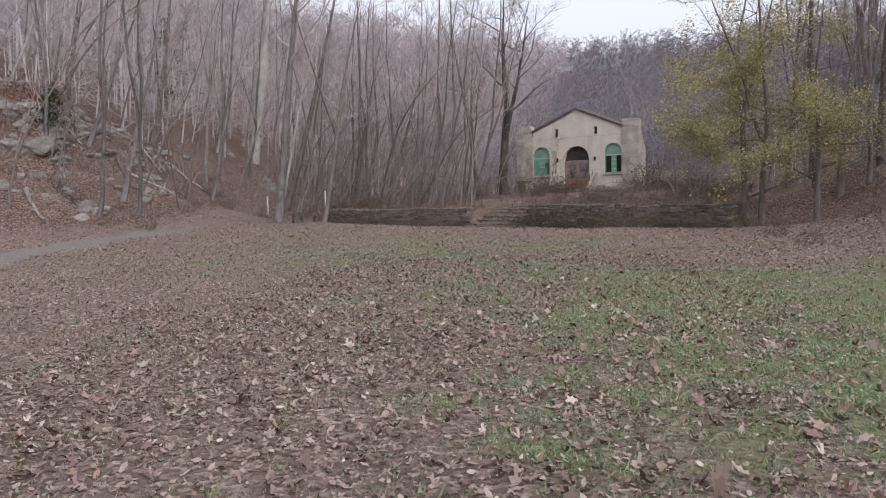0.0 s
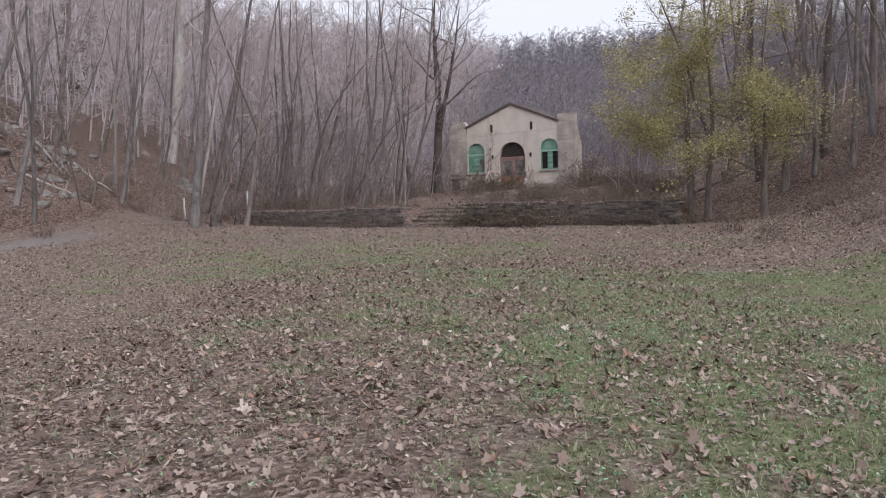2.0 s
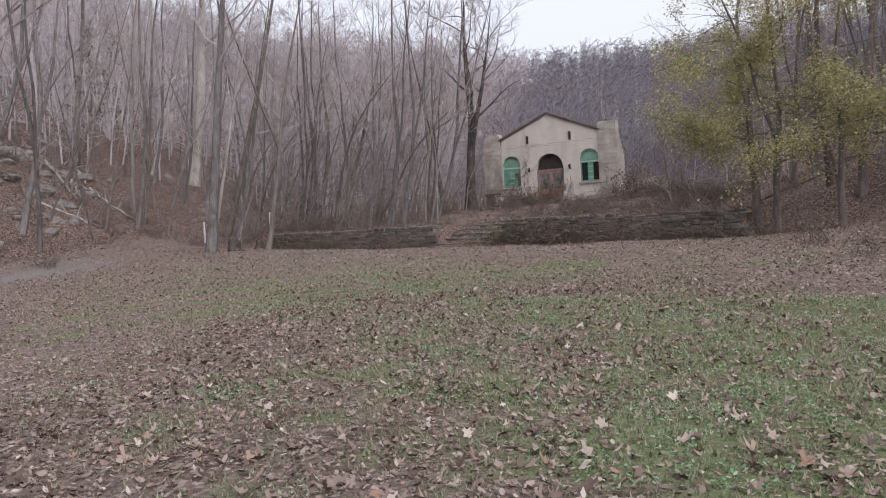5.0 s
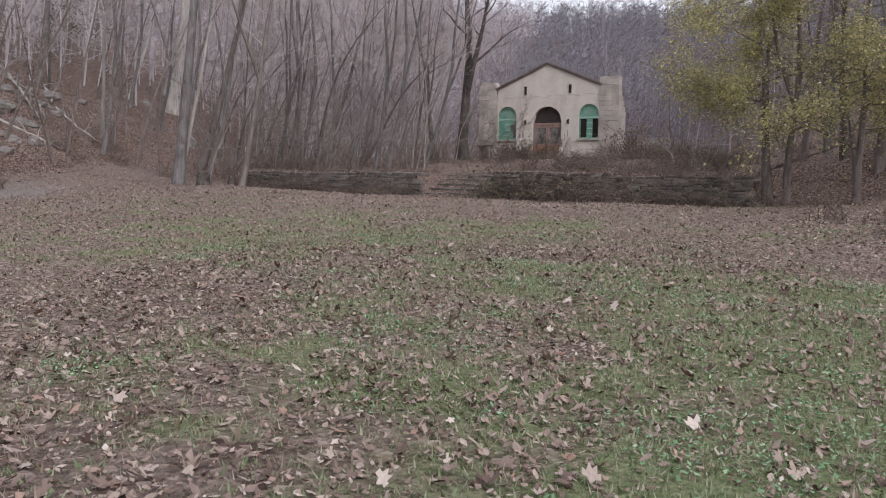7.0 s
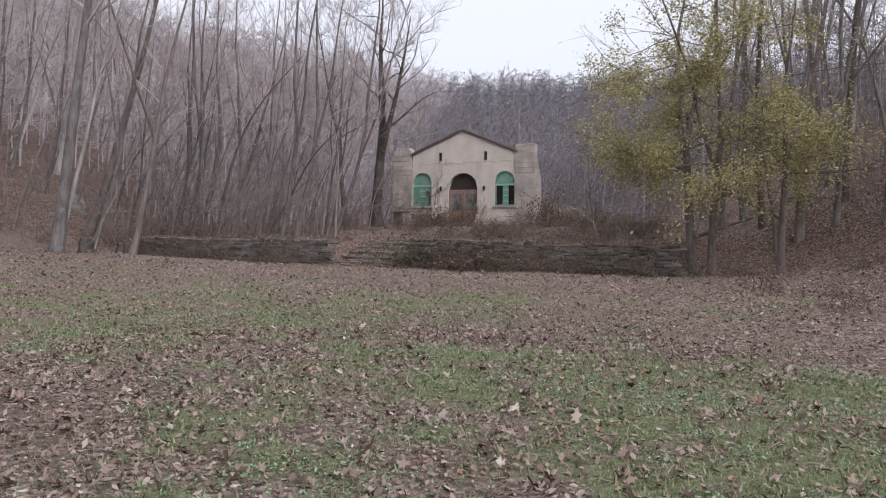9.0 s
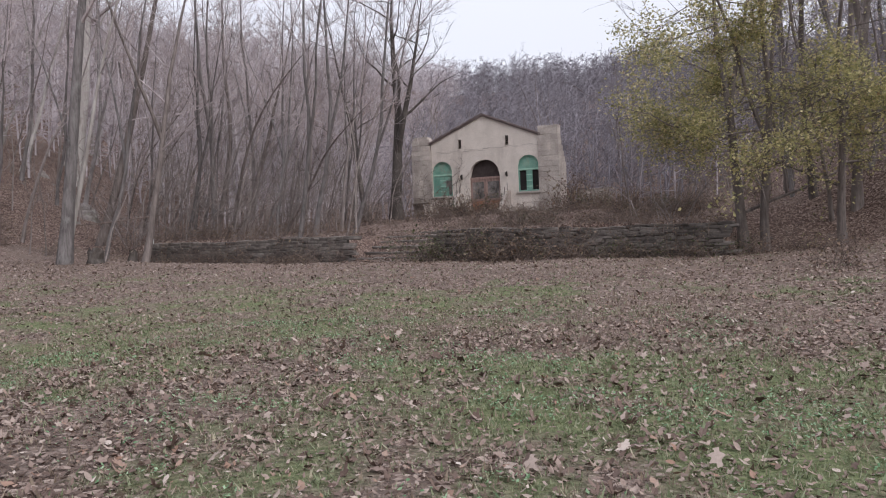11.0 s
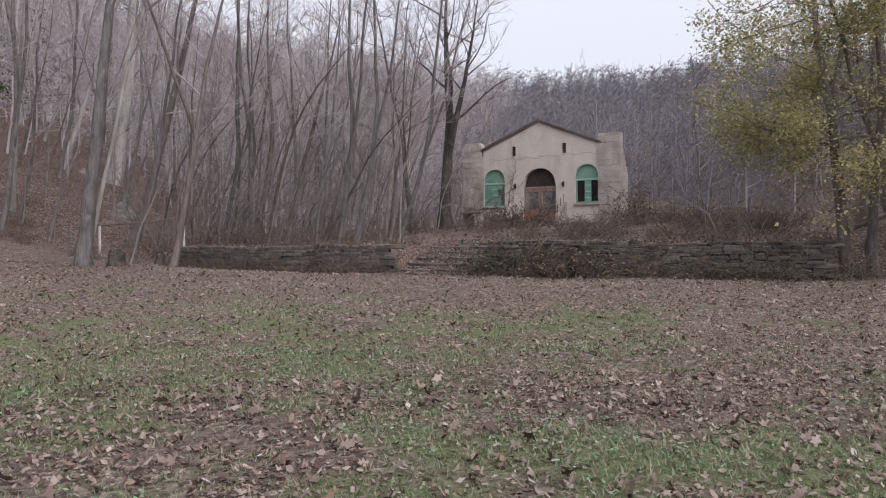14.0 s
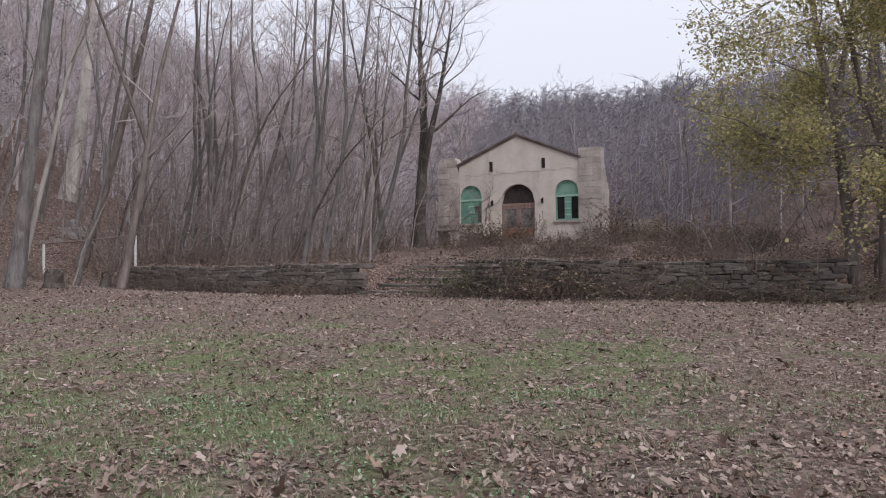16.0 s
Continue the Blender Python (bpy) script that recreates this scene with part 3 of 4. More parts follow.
def bare_tree(name, label, seed, h, r, lean=(0, 0), limbs=12, subs=4, twigs=5, first=0.35, reach=0.3, bark=None, wobble=0.05, group="", twig_mat=None, fork=0, sides=9, fine=1, rise=(0.35, 1.1), lift=0.02):
    """A leafless tree: tapered trunk with flared foot, limbs, branches and twigs. Returns the thing and its branch tips."""
    rng = random.Random(seed)
    top = thing(name, label, "tree", group)
    tv, tf, cv, cf, tips = [], [], [], [], []
    trunks = []
    pts = bend(rng, Vector((0, 0, -0.25)), Vector((lean[0], lean[1], 1)), h, 11, wobble, lift)
    n = len(pts)
    rad = [r * (1.4 if i == 0 else 1.06 if i == 1 else 1.0) * (1 - 0.93 * (i / (n - 1)) ** 1.15) + 0.006 for i in range(n)]
    tube(tv, tf, pts, rad, sides)
    trunks.append((pts, rad))
    for k in range(fork):
        i = rng.randint(3, 5)
        a = rng.uniform(0, 6.28)
        p2 = bend(rng, pts[i], Vector((0.35 * math.cos(a), 0.35 * math.sin(a), 1)), h * 0.62, 8, wobble, 0.03)
        r2 = [rad[i] * 0.75 * (1 - 0.92 * j / 8) + 0.006 for j in range(9)]
        tube(tv, tf, p2, r2, 7)
        trunks.append((p2, r2))
    for k in range(limbs):
        pts, rad = trunks[k % len(trunks)]
        u = first + (0.98 - first) * ((k + rng.random()) / limbs)
        f = u * (len(pts) - 1)
        i = min(int(f), len(pts) - 2)
        p = pts[i].lerp(pts[i + 1], f - i)
        a = k * 2.4 + rng.uniform(-0.7, 0.7)
        L = h * reach * (1.15 - 0.75 * u) * rng.uniform(0.6, 1.25)
        d = Vector((math.cos(a), math.sin(a), rng.uniform(*rise)))
        lp = bend(rng, p, d, L, 5, 0.17, 0.07 if rise[0] > 0.3 else 0.0)
        lr = [max(rad[i] * 0.42 * (1 - 0.85 * j / 5), 0.008) for j in range(6)]
        tube(cv, cf, lp, lr, 5)
        for s in range(subs):
            j = rng.uniform(1.2, 5)
            q = lp[int(j)] if j >= 5 else lp[int(j)].lerp(lp[int(j) + 1], j % 1)
            d2 = ((lp[min(int(j) + 1, 5)] - lp[max(int(j) - 1, 0)]).normalized() + Vector((rng.gauss(0, 0.6), rng.gauss(0, 0.6), rng.gauss(0.25, 0.45)))).normalized()
            sp = bend(rng, q, d2, L * rng.uniform(0.3, 0.6), 3, 0.2, 0.06)
            tube(cv, cf, sp, [max(lr[2] * 0.5, 0.007), 0.009, 0.007, 0.004], 3)
            tips.append(sp[-1])
            for t in range(twigs):
                c = rng.randint(1, 3)
                q = sp[c].lerp(sp[c - 1], rng.random())
                d3 = ((sp[c] - sp[c - 1]).normalized() + Vector((rng.gauss(0, 0.6), rng.gauss(0, 0.6), rng.gauss(0.2, 0.45)))).normalized()
                e = q + d3 * L * rng.uniform(0.12, 0.32)
                twig(cv, cf, q, e, 0.007)
                tips.append(e)
                for g in range(fine):
                    k2 = q.lerp(e, rng.uniform(0.3, 0.9))
                    twig(cv, cf, k2, k2 + (d3 + Vector((rng.gauss(0, 0.8), rng.gauss(0, 0.8), rng.gauss(0.2, 0.5)))).normalized() * L * rng.uniform(0.06, 0.16), 0.005)
    link_mesh("trunk", tv, tf, bark or M_BARK2, top, smooth=True)
    link_mesh("crown", cv, cf, twig_mat or M_TWIG, top)
    return top, tips


def leaf_cloud(name, centres, per, spread, size, material, parent, seed, label="", droop=0.3):
    """Many small folded leaves round the given places, joined into one mesh."""
    r = np.random.RandomState(seed)
    c = np.repeat(np.array([tuple(p) for p in centres]), per, 0)
    c = c + r.normal(0, spread, c.shape)
    n = len(c)
    a = r.uniform(0, 6.28, n)
    t = r.normal(-droop, 0.5, n)
    d = np.stack([np.cos(a) * np.cos(t), np.sin(a) * np.cos(t), np.sin(t)], -1)
    w = np.stack([-np.sin(a), np.cos(a), r.normal(0, 0.4, n)], -1)
    s = size * r.uniform(0.6, 1.3, n)[:, None]
    up = np.cross(d, w)
    v = np.stack([c, c + d * s * 0.5 + w * s * 0.34 + up * s * 0.08, c + d * s, c + d * s * 0.5 - w * s * 0.34 + up * s * 0.08], 1).reshape(-1, 3)
    i = np.arange(n)[:, None] * 4
    f = np.concatenate([i + [[0, 1, 2]], i + [[0, 2, 3]]], 1).reshape(-1, 3)
    return link_mesh(name, v, f, material, parent, label)


def put(ob, x, y, rz=0, s=1.0, sink=0.0, tilt=(0, 0)):
    ob.matrix_basis = pose(x, y, hz(x, y) - sink, tilt[0], tilt[1], rz) @ Matrix.Diagonal((s, s, s, 1))
    return ob


def put_copy(ob, x, y, rz=0, s=1.0, sink=0.0, tilt=(0, 0)):
    c = copy_thing(ob, pose(0, 0, 0))
    return put(c, x, y, rz, s, sink, tilt)


# the trees that can be told apart
# lean is in the world's x and y, per metre of height
put(bare_tree("tree", "tall straight grey-barked bare tree by the track", 11, 20, 0.215, (0.08, 0.085), 14, 4, 5, 0.42, 0.26, M_BARK, 0.006)[0], -4.5, -29.1)
put(bare_tree("tree", "slender pale trunk growing beside the grey tree", 12, 15, 0.08, (0.17, 0.14), 10, 4, 4, 0.45, 0.22, M_PALE, 0.02)[0], -4.72, -28.85)
put(bare_tree("tree", "leaning forked bare tree at the end of the wall", 13, 15, 0.135, (0.17, 0.06), 12, 4, 5, 0.3, 0.32, M_DARKBARK, 0.05, fork=1)[0], -5.3, -24.7)
put(bare_tree("tree", "tall brown tree leaning over the slope", 14, 19, 0.2, (0.3, 0.12), 14, 4, 5, 0.4, 0.26, M_DARKBARK, 0.02)[0], -11.6, -21.4)
put(bare_tree("tree", "pale-barked sycamore with forking crown", 15, 25, 0.43, (0.14, 0.1), 16, 4, 5, 0.42, 0.32, M_PALE, 0.03, fork=1)[0], -23.5, -13.0, sink=0.35)
put(bare_tree("tree", "dark vine-covered tree beside the house", 16, 15.5, 0.36, (0.09, 0.03), 18, 5, 5, 0.4, 0.42, M_SNAG, 0.06, fork=1, twig_mat=M_SNAG)[0], -3.6, -6.0, 30)
put(bare_tree("tree", "slim dark bare tree near the house", 17, 14, 0.16, (-0.04, 0.0), 14, 4, 5, 0.4, 0.28, M_SNAG, 0.04, twig_mat=M_SNAG)[0], -4.9, -7.4)
put(bare_tree("tree", "thin bare tree with long side branches", 18, 11, 0.11, (0.12, 0.06), 12, 4, 5, 0.3, 0.4, M_BARK2, 0.06)[0], -3.4, -16.5)
put(bare_tree("tree", "thin dark tree bent far over the brush", 19, 10.5, 0.085, (0.35, 0.1), 9, 3, 4, 0.35, 0.2, M_DARKBARK, 0.05, lift=-0.06, twig_mat=M_DARKBARK)[0], -5.2, -19.6)
put(bare_tree("tree", "thin dark tree arching low over dead stems", 20, 8.5, 0.07, (0.7, 0.1), 8, 3, 4, 0.35, 0.2, M_DARKBARK, 0.06, lift=-0.05, twig_mat=M_DARKBARK)[0], -3.6, -17.8)
put(bare_tree("tree", "crooked bare tree leaning over the terrace", 21, 13, 0.12, (0.3, 0.05), 12, 4, 5, 0.35, 0.28, M_DARKBARK, 0.07)[0], -6.6, -17.2)
put(bare_tree("tree", "brown-barked bare tree with a curved trunk", 22, 15, 0.14, (0.22, 0.08), 12, 4, 5, 0.35, 0.26, M_DARKBARK, 0.06)[0], -9.6, -15.4)
put(bare_tree("tree", "leaning bare tree on the leafy bank", 23, 16, 0.17, (0.24, 0.05), 12, 4, 5, 0.4, 0.26, M_BARK2, 0.04)[0], -19.5, -25.5)
put(bare_tree("tree", "dark trunk leaning out over the rocky bank", 24, 16, 0.2, (0.27, 0.0), 12, 4, 5, 0.4, 0.26, M_DARKBARK, 0.03)[0], -20.5, -31.0)

# woodland: a few grown forms, copied
FORMS = []
for k, (h, r, ln, lm, fk) in enumerate([(14, 0.1, (0.16, 0.03), 12, 0), (16, 0.14, (0.09, 0.02), 13, 1), (12, 0.075, (0.24, 0.05), 11, 0), (17, 0.16, (0.05, 0.04), 13, 1), (11, 0.06, (0.3, 0.03), 11, 0), (15, 0.11, (0.1, 0.02), 12, 0)]):
    ob, _ = bare_tree("tree", "bare woodland tree with grey-brown bark", 40 + k, h, r * 0.66, ln, lm, 5, 6, 0.38, 0.29, (M_BARK2, M_BARK, M_DARKBARK, M_BARK, M_BARK2, M_DARKBARK)[k], 0.085, "woodland trees", fork=fk, sides=6)
    FORMS.append(ob)
FAR_FORMS = []
for k, (h, r, ln, lm, fk) in enumerate([(15, 0.12, (0.05, 0.03), 10, 0), (13, 0.08, (0.1, 0.05), 10, 0), (16, 0.15, (-0.02, 0.02), 11, 1), (14, 0.09, (0.02, 0.0), 10, 0)]):
    # pale bark on two of the four stands in for sunlit trunks
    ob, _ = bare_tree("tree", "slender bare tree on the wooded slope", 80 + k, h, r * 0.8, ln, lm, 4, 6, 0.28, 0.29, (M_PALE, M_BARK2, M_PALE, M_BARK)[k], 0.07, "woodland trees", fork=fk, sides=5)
    FAR_FORMS.append(ob)
# these crowns use the twig colour that holds the hill's shade
DARK_FORMS = []
for k, (h, r) in enumerate([(12, 0.08), (10, 0.06), (13, 0.09)]):
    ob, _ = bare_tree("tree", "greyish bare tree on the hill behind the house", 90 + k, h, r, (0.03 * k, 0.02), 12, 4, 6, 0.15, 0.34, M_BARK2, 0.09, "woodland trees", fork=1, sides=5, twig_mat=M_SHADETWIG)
    DARK_FORMS.append(ob)
SAPS = []
for k in range(3):
    ob, _ = bare_tree("sapling", "thin leaning bare sapling", 60 + k, 5.5 + k, 0.026 + 0.006 * k, (0.2 * (k - 0.6), 0.1), 8, 3, 4, 0.35, 0.28, M_BARK2, 0.09, "saplings", sides=5, twig_mat=M_BARK2)
    SAPS.append(ob)


def free_ground(x, y):
    """True where woods may grow: off the meadow, the track, the house and the way up to it."""
    if -6.5 < x < 7.5 and -2.5 < y < 12:
        return False
    if road_distance(x, y) < 2.2:
        return False
    dl = left_bank(x, y)
    dr = right_bank(x, y)
    if y < WALL_Y + 0.8:
        return dl > 1.0 or dr > 1.5 or (x < -6 and y > -27)
    if x > (-6.6 if y < -15 else -9.2) - y * 0.515 and x < 15 and y < 0:
        return False
    return True


rng = random.Random(5)
forest = []


def sow(count, x0, x1, y0, y1, forms, gap, smin, smax, used, turn=0, lean=5):
    """Sets copies of the given forms on free ground in a rectangle."""
    done = tries = 0
    while done < count and tries < count * 40:
        tries += 1
        x, y = rng.uniform(x0, x1), rng.uniform(y0, y1)
        if not free_ground(x, y) or any((x - a) ** 2 + (y - b) ** 2 < gap for a, b in forest):
            continue
        if math.hypot(x + 4.4, y + 29.0) < 2.5 or math.hypot(x + 23.5, y + 13.0) < 2.5 or math.hypot(x + 11.5, y + 22.5) < 2.5:
            continue
        forest.append((x, y))
        form = forms[done % len(forms)]
        place = put if form.name not in used else put_copy
        used.add(form.name)
        place(form, x, y, turn + rng.uniform(-45, 45), rng.uniform(smin, smax), 0.08, (rng.gauss(0, 5), rng.gauss(lean, 6)))
        done += 1


USED = set()
sow(66, -24, 3, -21.5, 4, FORMS, 1.2, 0.7, 1.1, USED)
sow(30, -24, -7, -40, -22, FORMS, 2.5, 0.7, 1.15, USED)
sow(32, 17.5, 31, -18.5, 8, FORMS, 2.2, 0.8, 1.3, USED, 180, -4)
sow(60, -50, -16, -34, 16, FAR_FORMS, 3, 0.8, 1.25, USED)
sow(62, -22, 34, 5, 40, DARK_FORMS, 3, 0.8, 1.2, USED)
sow(30, 25, 50, -30, 16, FAR_FORMS, 3, 0.9, 1.4, USED, 180, -4)

sap = []
tries = 0
while len(sap) < 70 and tries < 9000:
    tries += 1
    z = rng.random()
    if z < 0.6:
        x, y = rng.uniform(-18, 3), rng.uniform(-21.8, -3)
        if x > -6.4 - y * 0.515 or x > 2.5:
            continue
    elif z < 0.75:
        x, y = rng.uniform(-24, -6), rng.uniform(-40, -22)
    else:
        x, y = rng.uniform(12, 32), rng.uniform(-20, 8)
    if road_distance(x, y) < 2 or (y < WALL_Y and x > 0 and right_bank(x, y) < 0.5):
        continue
    sap.append((x, y))
for i, (x, y) in enumerate(sap):
    (put if i < 3 else put_copy)(SAPS[i % 3], x, y, rng.uniform(-60, 60), rng.uniform(0.6, 1.25), 0.05)


# arching understorey between the trunks
def thicket(label, seed, stems, tall, lean):
    r = random.Random(seed)
    top = thing("thicket", label, "shrub", "thickets")
    for _ in range(stems):
        v, f, tv, tf = [], [], [], []
        p = Vector((r.gauss(0, 0.35), r.gauss(0, 0.3), -0.1))
        L = tall * r.uniform(0.55, 1.2)
        pts = bend(r, p, Vector((r.gauss(lean, 0.4), r.gauss(0, 0.3), 1)), L, 9, 0.14, r.uniform(-0.09, 0.03))
        r0 = r.uniform(0.016, 0.042)
        tube(v, f, pts, [r0 * (1 - 0.085 * i) for i in range(10)], 5)
        for _ in range(6):
            c = r.randint(2, 8)
            d = (pts[c + 1] - pts[c]).normalized() + Vector((r.gauss(0, 0.7), r.gauss(0, 0.7), r.gauss(0.1, 0.4)))
            q = bend(r, pts[c], d, L * r.uniform(0.15, 0.4), 4, 0.22, 0.0)
            tube(tv, tf, q, [r0 * 0.45, 0.01, 0.008, 0.006, 0.003], 3)
            for _ in range(4):
                a = q[r.randint(1, 3)]
                twig(tv, tf, a, a + Vector((r.gauss(0.1, 0.6), r.gauss(0, 0.6), r.gauss(0.2, 0.5))) * L * 0.11, 0.006)
        stem = link_mesh("stem", v, f, M_BARK2, top, smooth=True)
        link_mesh("crown", tv, tf, M_BARK2, stem)
    return top


THICK = [thicket("tall arching dark stems growing in a clump", 430, 7, 6.5, 0.35), thicket("crooked clump of thin bare stems", 431, 6, 5.0, 0.2), thicket("low arching tangle of bare stems", 432, 8, 4.2, 0.5)]
rt = random.Random(44)
n_thick = 0
while n_thick < 40:
    if n_thick < 28:
        x, y = rt.uniform(-13, 2), rt.uniform(-21.6, -5)
        if x > -6.0 - y * 0.44 or x > 1.5:
            continue
    else:
        x, y = rt.uniform(12, 26), rt.uniform(-20, 4)
    (put if n_thick < 3 else put_copy)(THICK[n_thick % 3], x, y, rt.uniform(-50, 50) + (180 if x > 10 else 0), rt.uniform(0.7, 1.15), 0.05)
    n_thick += 1


# far woods on the slopes
def far_woods(seed, count, shaded, material, label):
    r = random.Random(seed)
    v, f = [], []
    n = 0
    while n < count:
        x, y = r.uniform(-150, 70), r.uniform(-40, 215)
        d = math.hypot(x - 17, y + 43)
        if d < 46 or d > 250 or not free_ground(x, y) or (x > 40 and y < 0) or y < -50 - 0.55 * x or r.random() < (d - 60) / 420:
            continue
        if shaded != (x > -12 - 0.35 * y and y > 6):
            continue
        n += 1
        h = r.uniform(6, 11.5)
        w = 0.014 + 0.00016 * d
        pts = bend(r, Vector((x, y, hz(x, y) - 0.2)), Vector((r.gauss(0.04, 0.06), r.gauss(0, 0.05), 1)), h, 3, 0.06, 0.02)
        rr = r.uniform(0.04, 0.09)
        tube(v, f, pts, [rr, rr * 0.75, rr * 0.5, 0.03], 3)
        for k in range(16):
            u = r.uniform(0.35, 2.9)
            i = int(u)
            p = pts[i].lerp(pts[i + 1], u - i)
            L = h * r.uniform(0.16, 0.36) * (1.3 - u / 4.5)
            a = r.uniform(0, 6.28)
            e = p + Vector((math.cos(a), math.sin(a), r.uniform(0.0, 1.0))).normalized() * L
            twig(v, f, p, e, w * 1.5)
            for _ in range(2):
                q = p.lerp(e, r.uniform(0.3, 0.95))
                twig(v, f, q, q + Vector((r.gauss(0, 1), r.gauss(0, 1), r.uniform(0, 1.4))).normalized() * L * 0.55, w)
    tagged(link_mesh("far_woods", v, f, material), label, "woods", kind="stuff")


far_woods(9, 2500, False, M_FARTWIG, "bare woods on the distant slopes in a hazy pale grey")
far_woods(10, 2700, True, M_SHADETWIG, "bare woods on the hill behind the house, coloured as in shade")


# the yellow-green trees at the end of the wall
def leafy_tree(label, seed, h, r, lean, x, y, rz, count, first=0.2, reach=0.44):
    ob, tips = bare_tree("tree", label, seed, h, r, lean, 20, 4, 5, first, reach, M_DARKBARK, 0.06, fork=1, rise=(-0.5, 0.4), twig_mat=M_DARKBARK)
    rr = random.Random(seed)
    low = [p for p in tips if math.hypot(p.x, p.y) < 4.5 and rr.random() < (1.0 if p.z < h * 0.36 else 0.7 if p.z < h * 0.5 else 0.3 if p.z < h * 0.65 else 0.1)]
    low = [rr.choice(low) for _ in range(count // 8)]
    leaf_cloud("foliage", low, 8, 0.28, 0.11, M_YELLOW, ob, seed, "sparse yellow-green autumn leaves")
    return put(ob, x, y, rz)


leafy_tree("yellow-green leaved maple at the end of the stone wall", 71, 14, 0.16, (-0.06, 0.0), 17.45, -21.2, 0, 20000, 0.07, 0.31)
leafy_tree("slim maple with thinning yellow leaves", 72, 13.5, 0.13, (-0.02, 0.02), 18.05, -21.2, 50, 15000, 0.1, 0.33)
leafy_tree("young maple with a few yellow leaves on the bank", 73, 10, 0.13, (-0.03, 0.0), 20.3, -20.6, 120, 5000)
for k, (x, y, h) in enumerate(((19.6, -15.5, 17), (22.5, -16.5, 19), (24.5, -12.0, 18), (17.8, -12.5, 16), (26.0, -18.0, 17), (21.0, -9.0, 18), (23.6, -19.2, 18), (20.9, -17.8, 16), (18.7, -9.8, 17), (25.4, -15.2, 18), (22.2, -12.6, 17), (27.6, -21.0, 18))):
    put(bare_tree("tree", "tall dark trunk behind the yellow maples", 120 + k, h, 0.13 + 0.03 * (k % 3), (-0.05 - 0.02 * (k % 4), 0.01 * k - 0.05), 12, 4, 6, 0.45, 0.22, M_DARKBARK, 0.03, fork=k % 2)[0], x, y, 40 * k)


# ---- retaining walls and the leafy steps between them ----
def stone_forms(material):
    forms = []
    for k in range(6):
        r = random.Random(200 + k)
        bm = box(-0.5, 0.5, -0.5, 0.5, -0.5, 0.5, 0.09)
        for v in bm.verts:
            v.co += Vector((r.uniform(-0.05, 0.05), r.uniform(-0.06, 0.06), r.uniform(-0.06, 0.06)))
        bmesh.ops.triangulate(bm, faces=bm.faces)
        me = bpy.data.meshes.new("stone")
        bm.to_mesh(me)
        bm.free()
        me.materials.append(material)
        forms.append(me)
    return forms


STONES = stone_forms(M_STONE)
PALE_STONES = stone_forms(M_BLOCK)


def stone_wall(name, label, x0, x1, y, top, seed, z0=None, forms=None, fall=0.0):
    """Dry stone wall with a rough core and stones in courses on its face and top."""
    r = random.Random(seed)
    w = thing(name, label, "wall", kind="structure")
    z0 = z0 if z0 is not None else min(hz(x0, y - 0.4), hz(x1, y - 0.4)) - 0.15
    part("core", box(x0 + 0.05, x1 - 0.05, y - 0.2, y + 0.22, z0, top - 0.12 - fall * (x1 - x0)), M_MORTAR, w)
    z = z0
    while z < top - 0.05:
        h = r.uniform(0.08, 0.15)
        x = x0 + r.uniform(0, 0.15)
        while x < x1:
            l = r.uniform(0.18, 0.62)
            lift = -fall * (x - x0) + 0.03 * math.sin(x * 0.9 + seed) + 0.02 * math.sin(x * 2.3) + r.uniform(-0.02, 0.02)
            ob = new("stone", r.choice(forms or STONES))
            ob.parent = w
            last = z + h > top - 0.05
            ob.matrix_basis = pose(x + l / 2, y - (0.0 if last else 0.2) + r.uniform(-0.03, 0.03), z + h / 2 + lift, r.uniform(-4, 4), r.uniform(-3, 3), r.uniform(-4, 4)) @ Matrix.Diagonal((l * 0.97, 0.52 if last else 0.24, h * 0.95, 1))
            x += l
        z += h
    return w


stone_wall("retaining_wall_right", "dark old dry stone retaining wall overgrown with brambles", 7.0, 16.95, WALL_Y - 0.05, 1.56, 31, fall=0.016)
stone_wall("retaining_wall_left", "low dark stone retaining wall half hidden by dead stems", -6.9, 3.2, WALL_Y - 0.05, 1.52, 32)
stone_wall("garden_wall", "low pale stone wall beside the house", 4.95, 7.1, 5.2, 4.05, 33, 1.9, PALE_STONES)

steps = thing("garden_steps", "worn stone steps buried under fallen leaves", "steps", kind="structure")
for i in range(7):
    y = -23.1 + i * 0.62
    z = hz(4.9, y + 0.3)
    r0 = random.Random(300 + i)
    x = 3.45
    while x < 6.4:
        l = r0.uniform(0.5, 1.1)
        ob = new("slab", r0.choice(STONES))
        ob.parent = steps
        ob.matrix_basis = pose(x + l / 2, y + 0.2 + r0.uniform(-0.05, 0.05), z - 0.09, r0.uniform(-2, 2), r0.uniform(-3, 3), r0.uniform(-4, 4)) @ Matrix.Diagonal((l * 0.98, 0.5, 0.16, 1))
        x += l


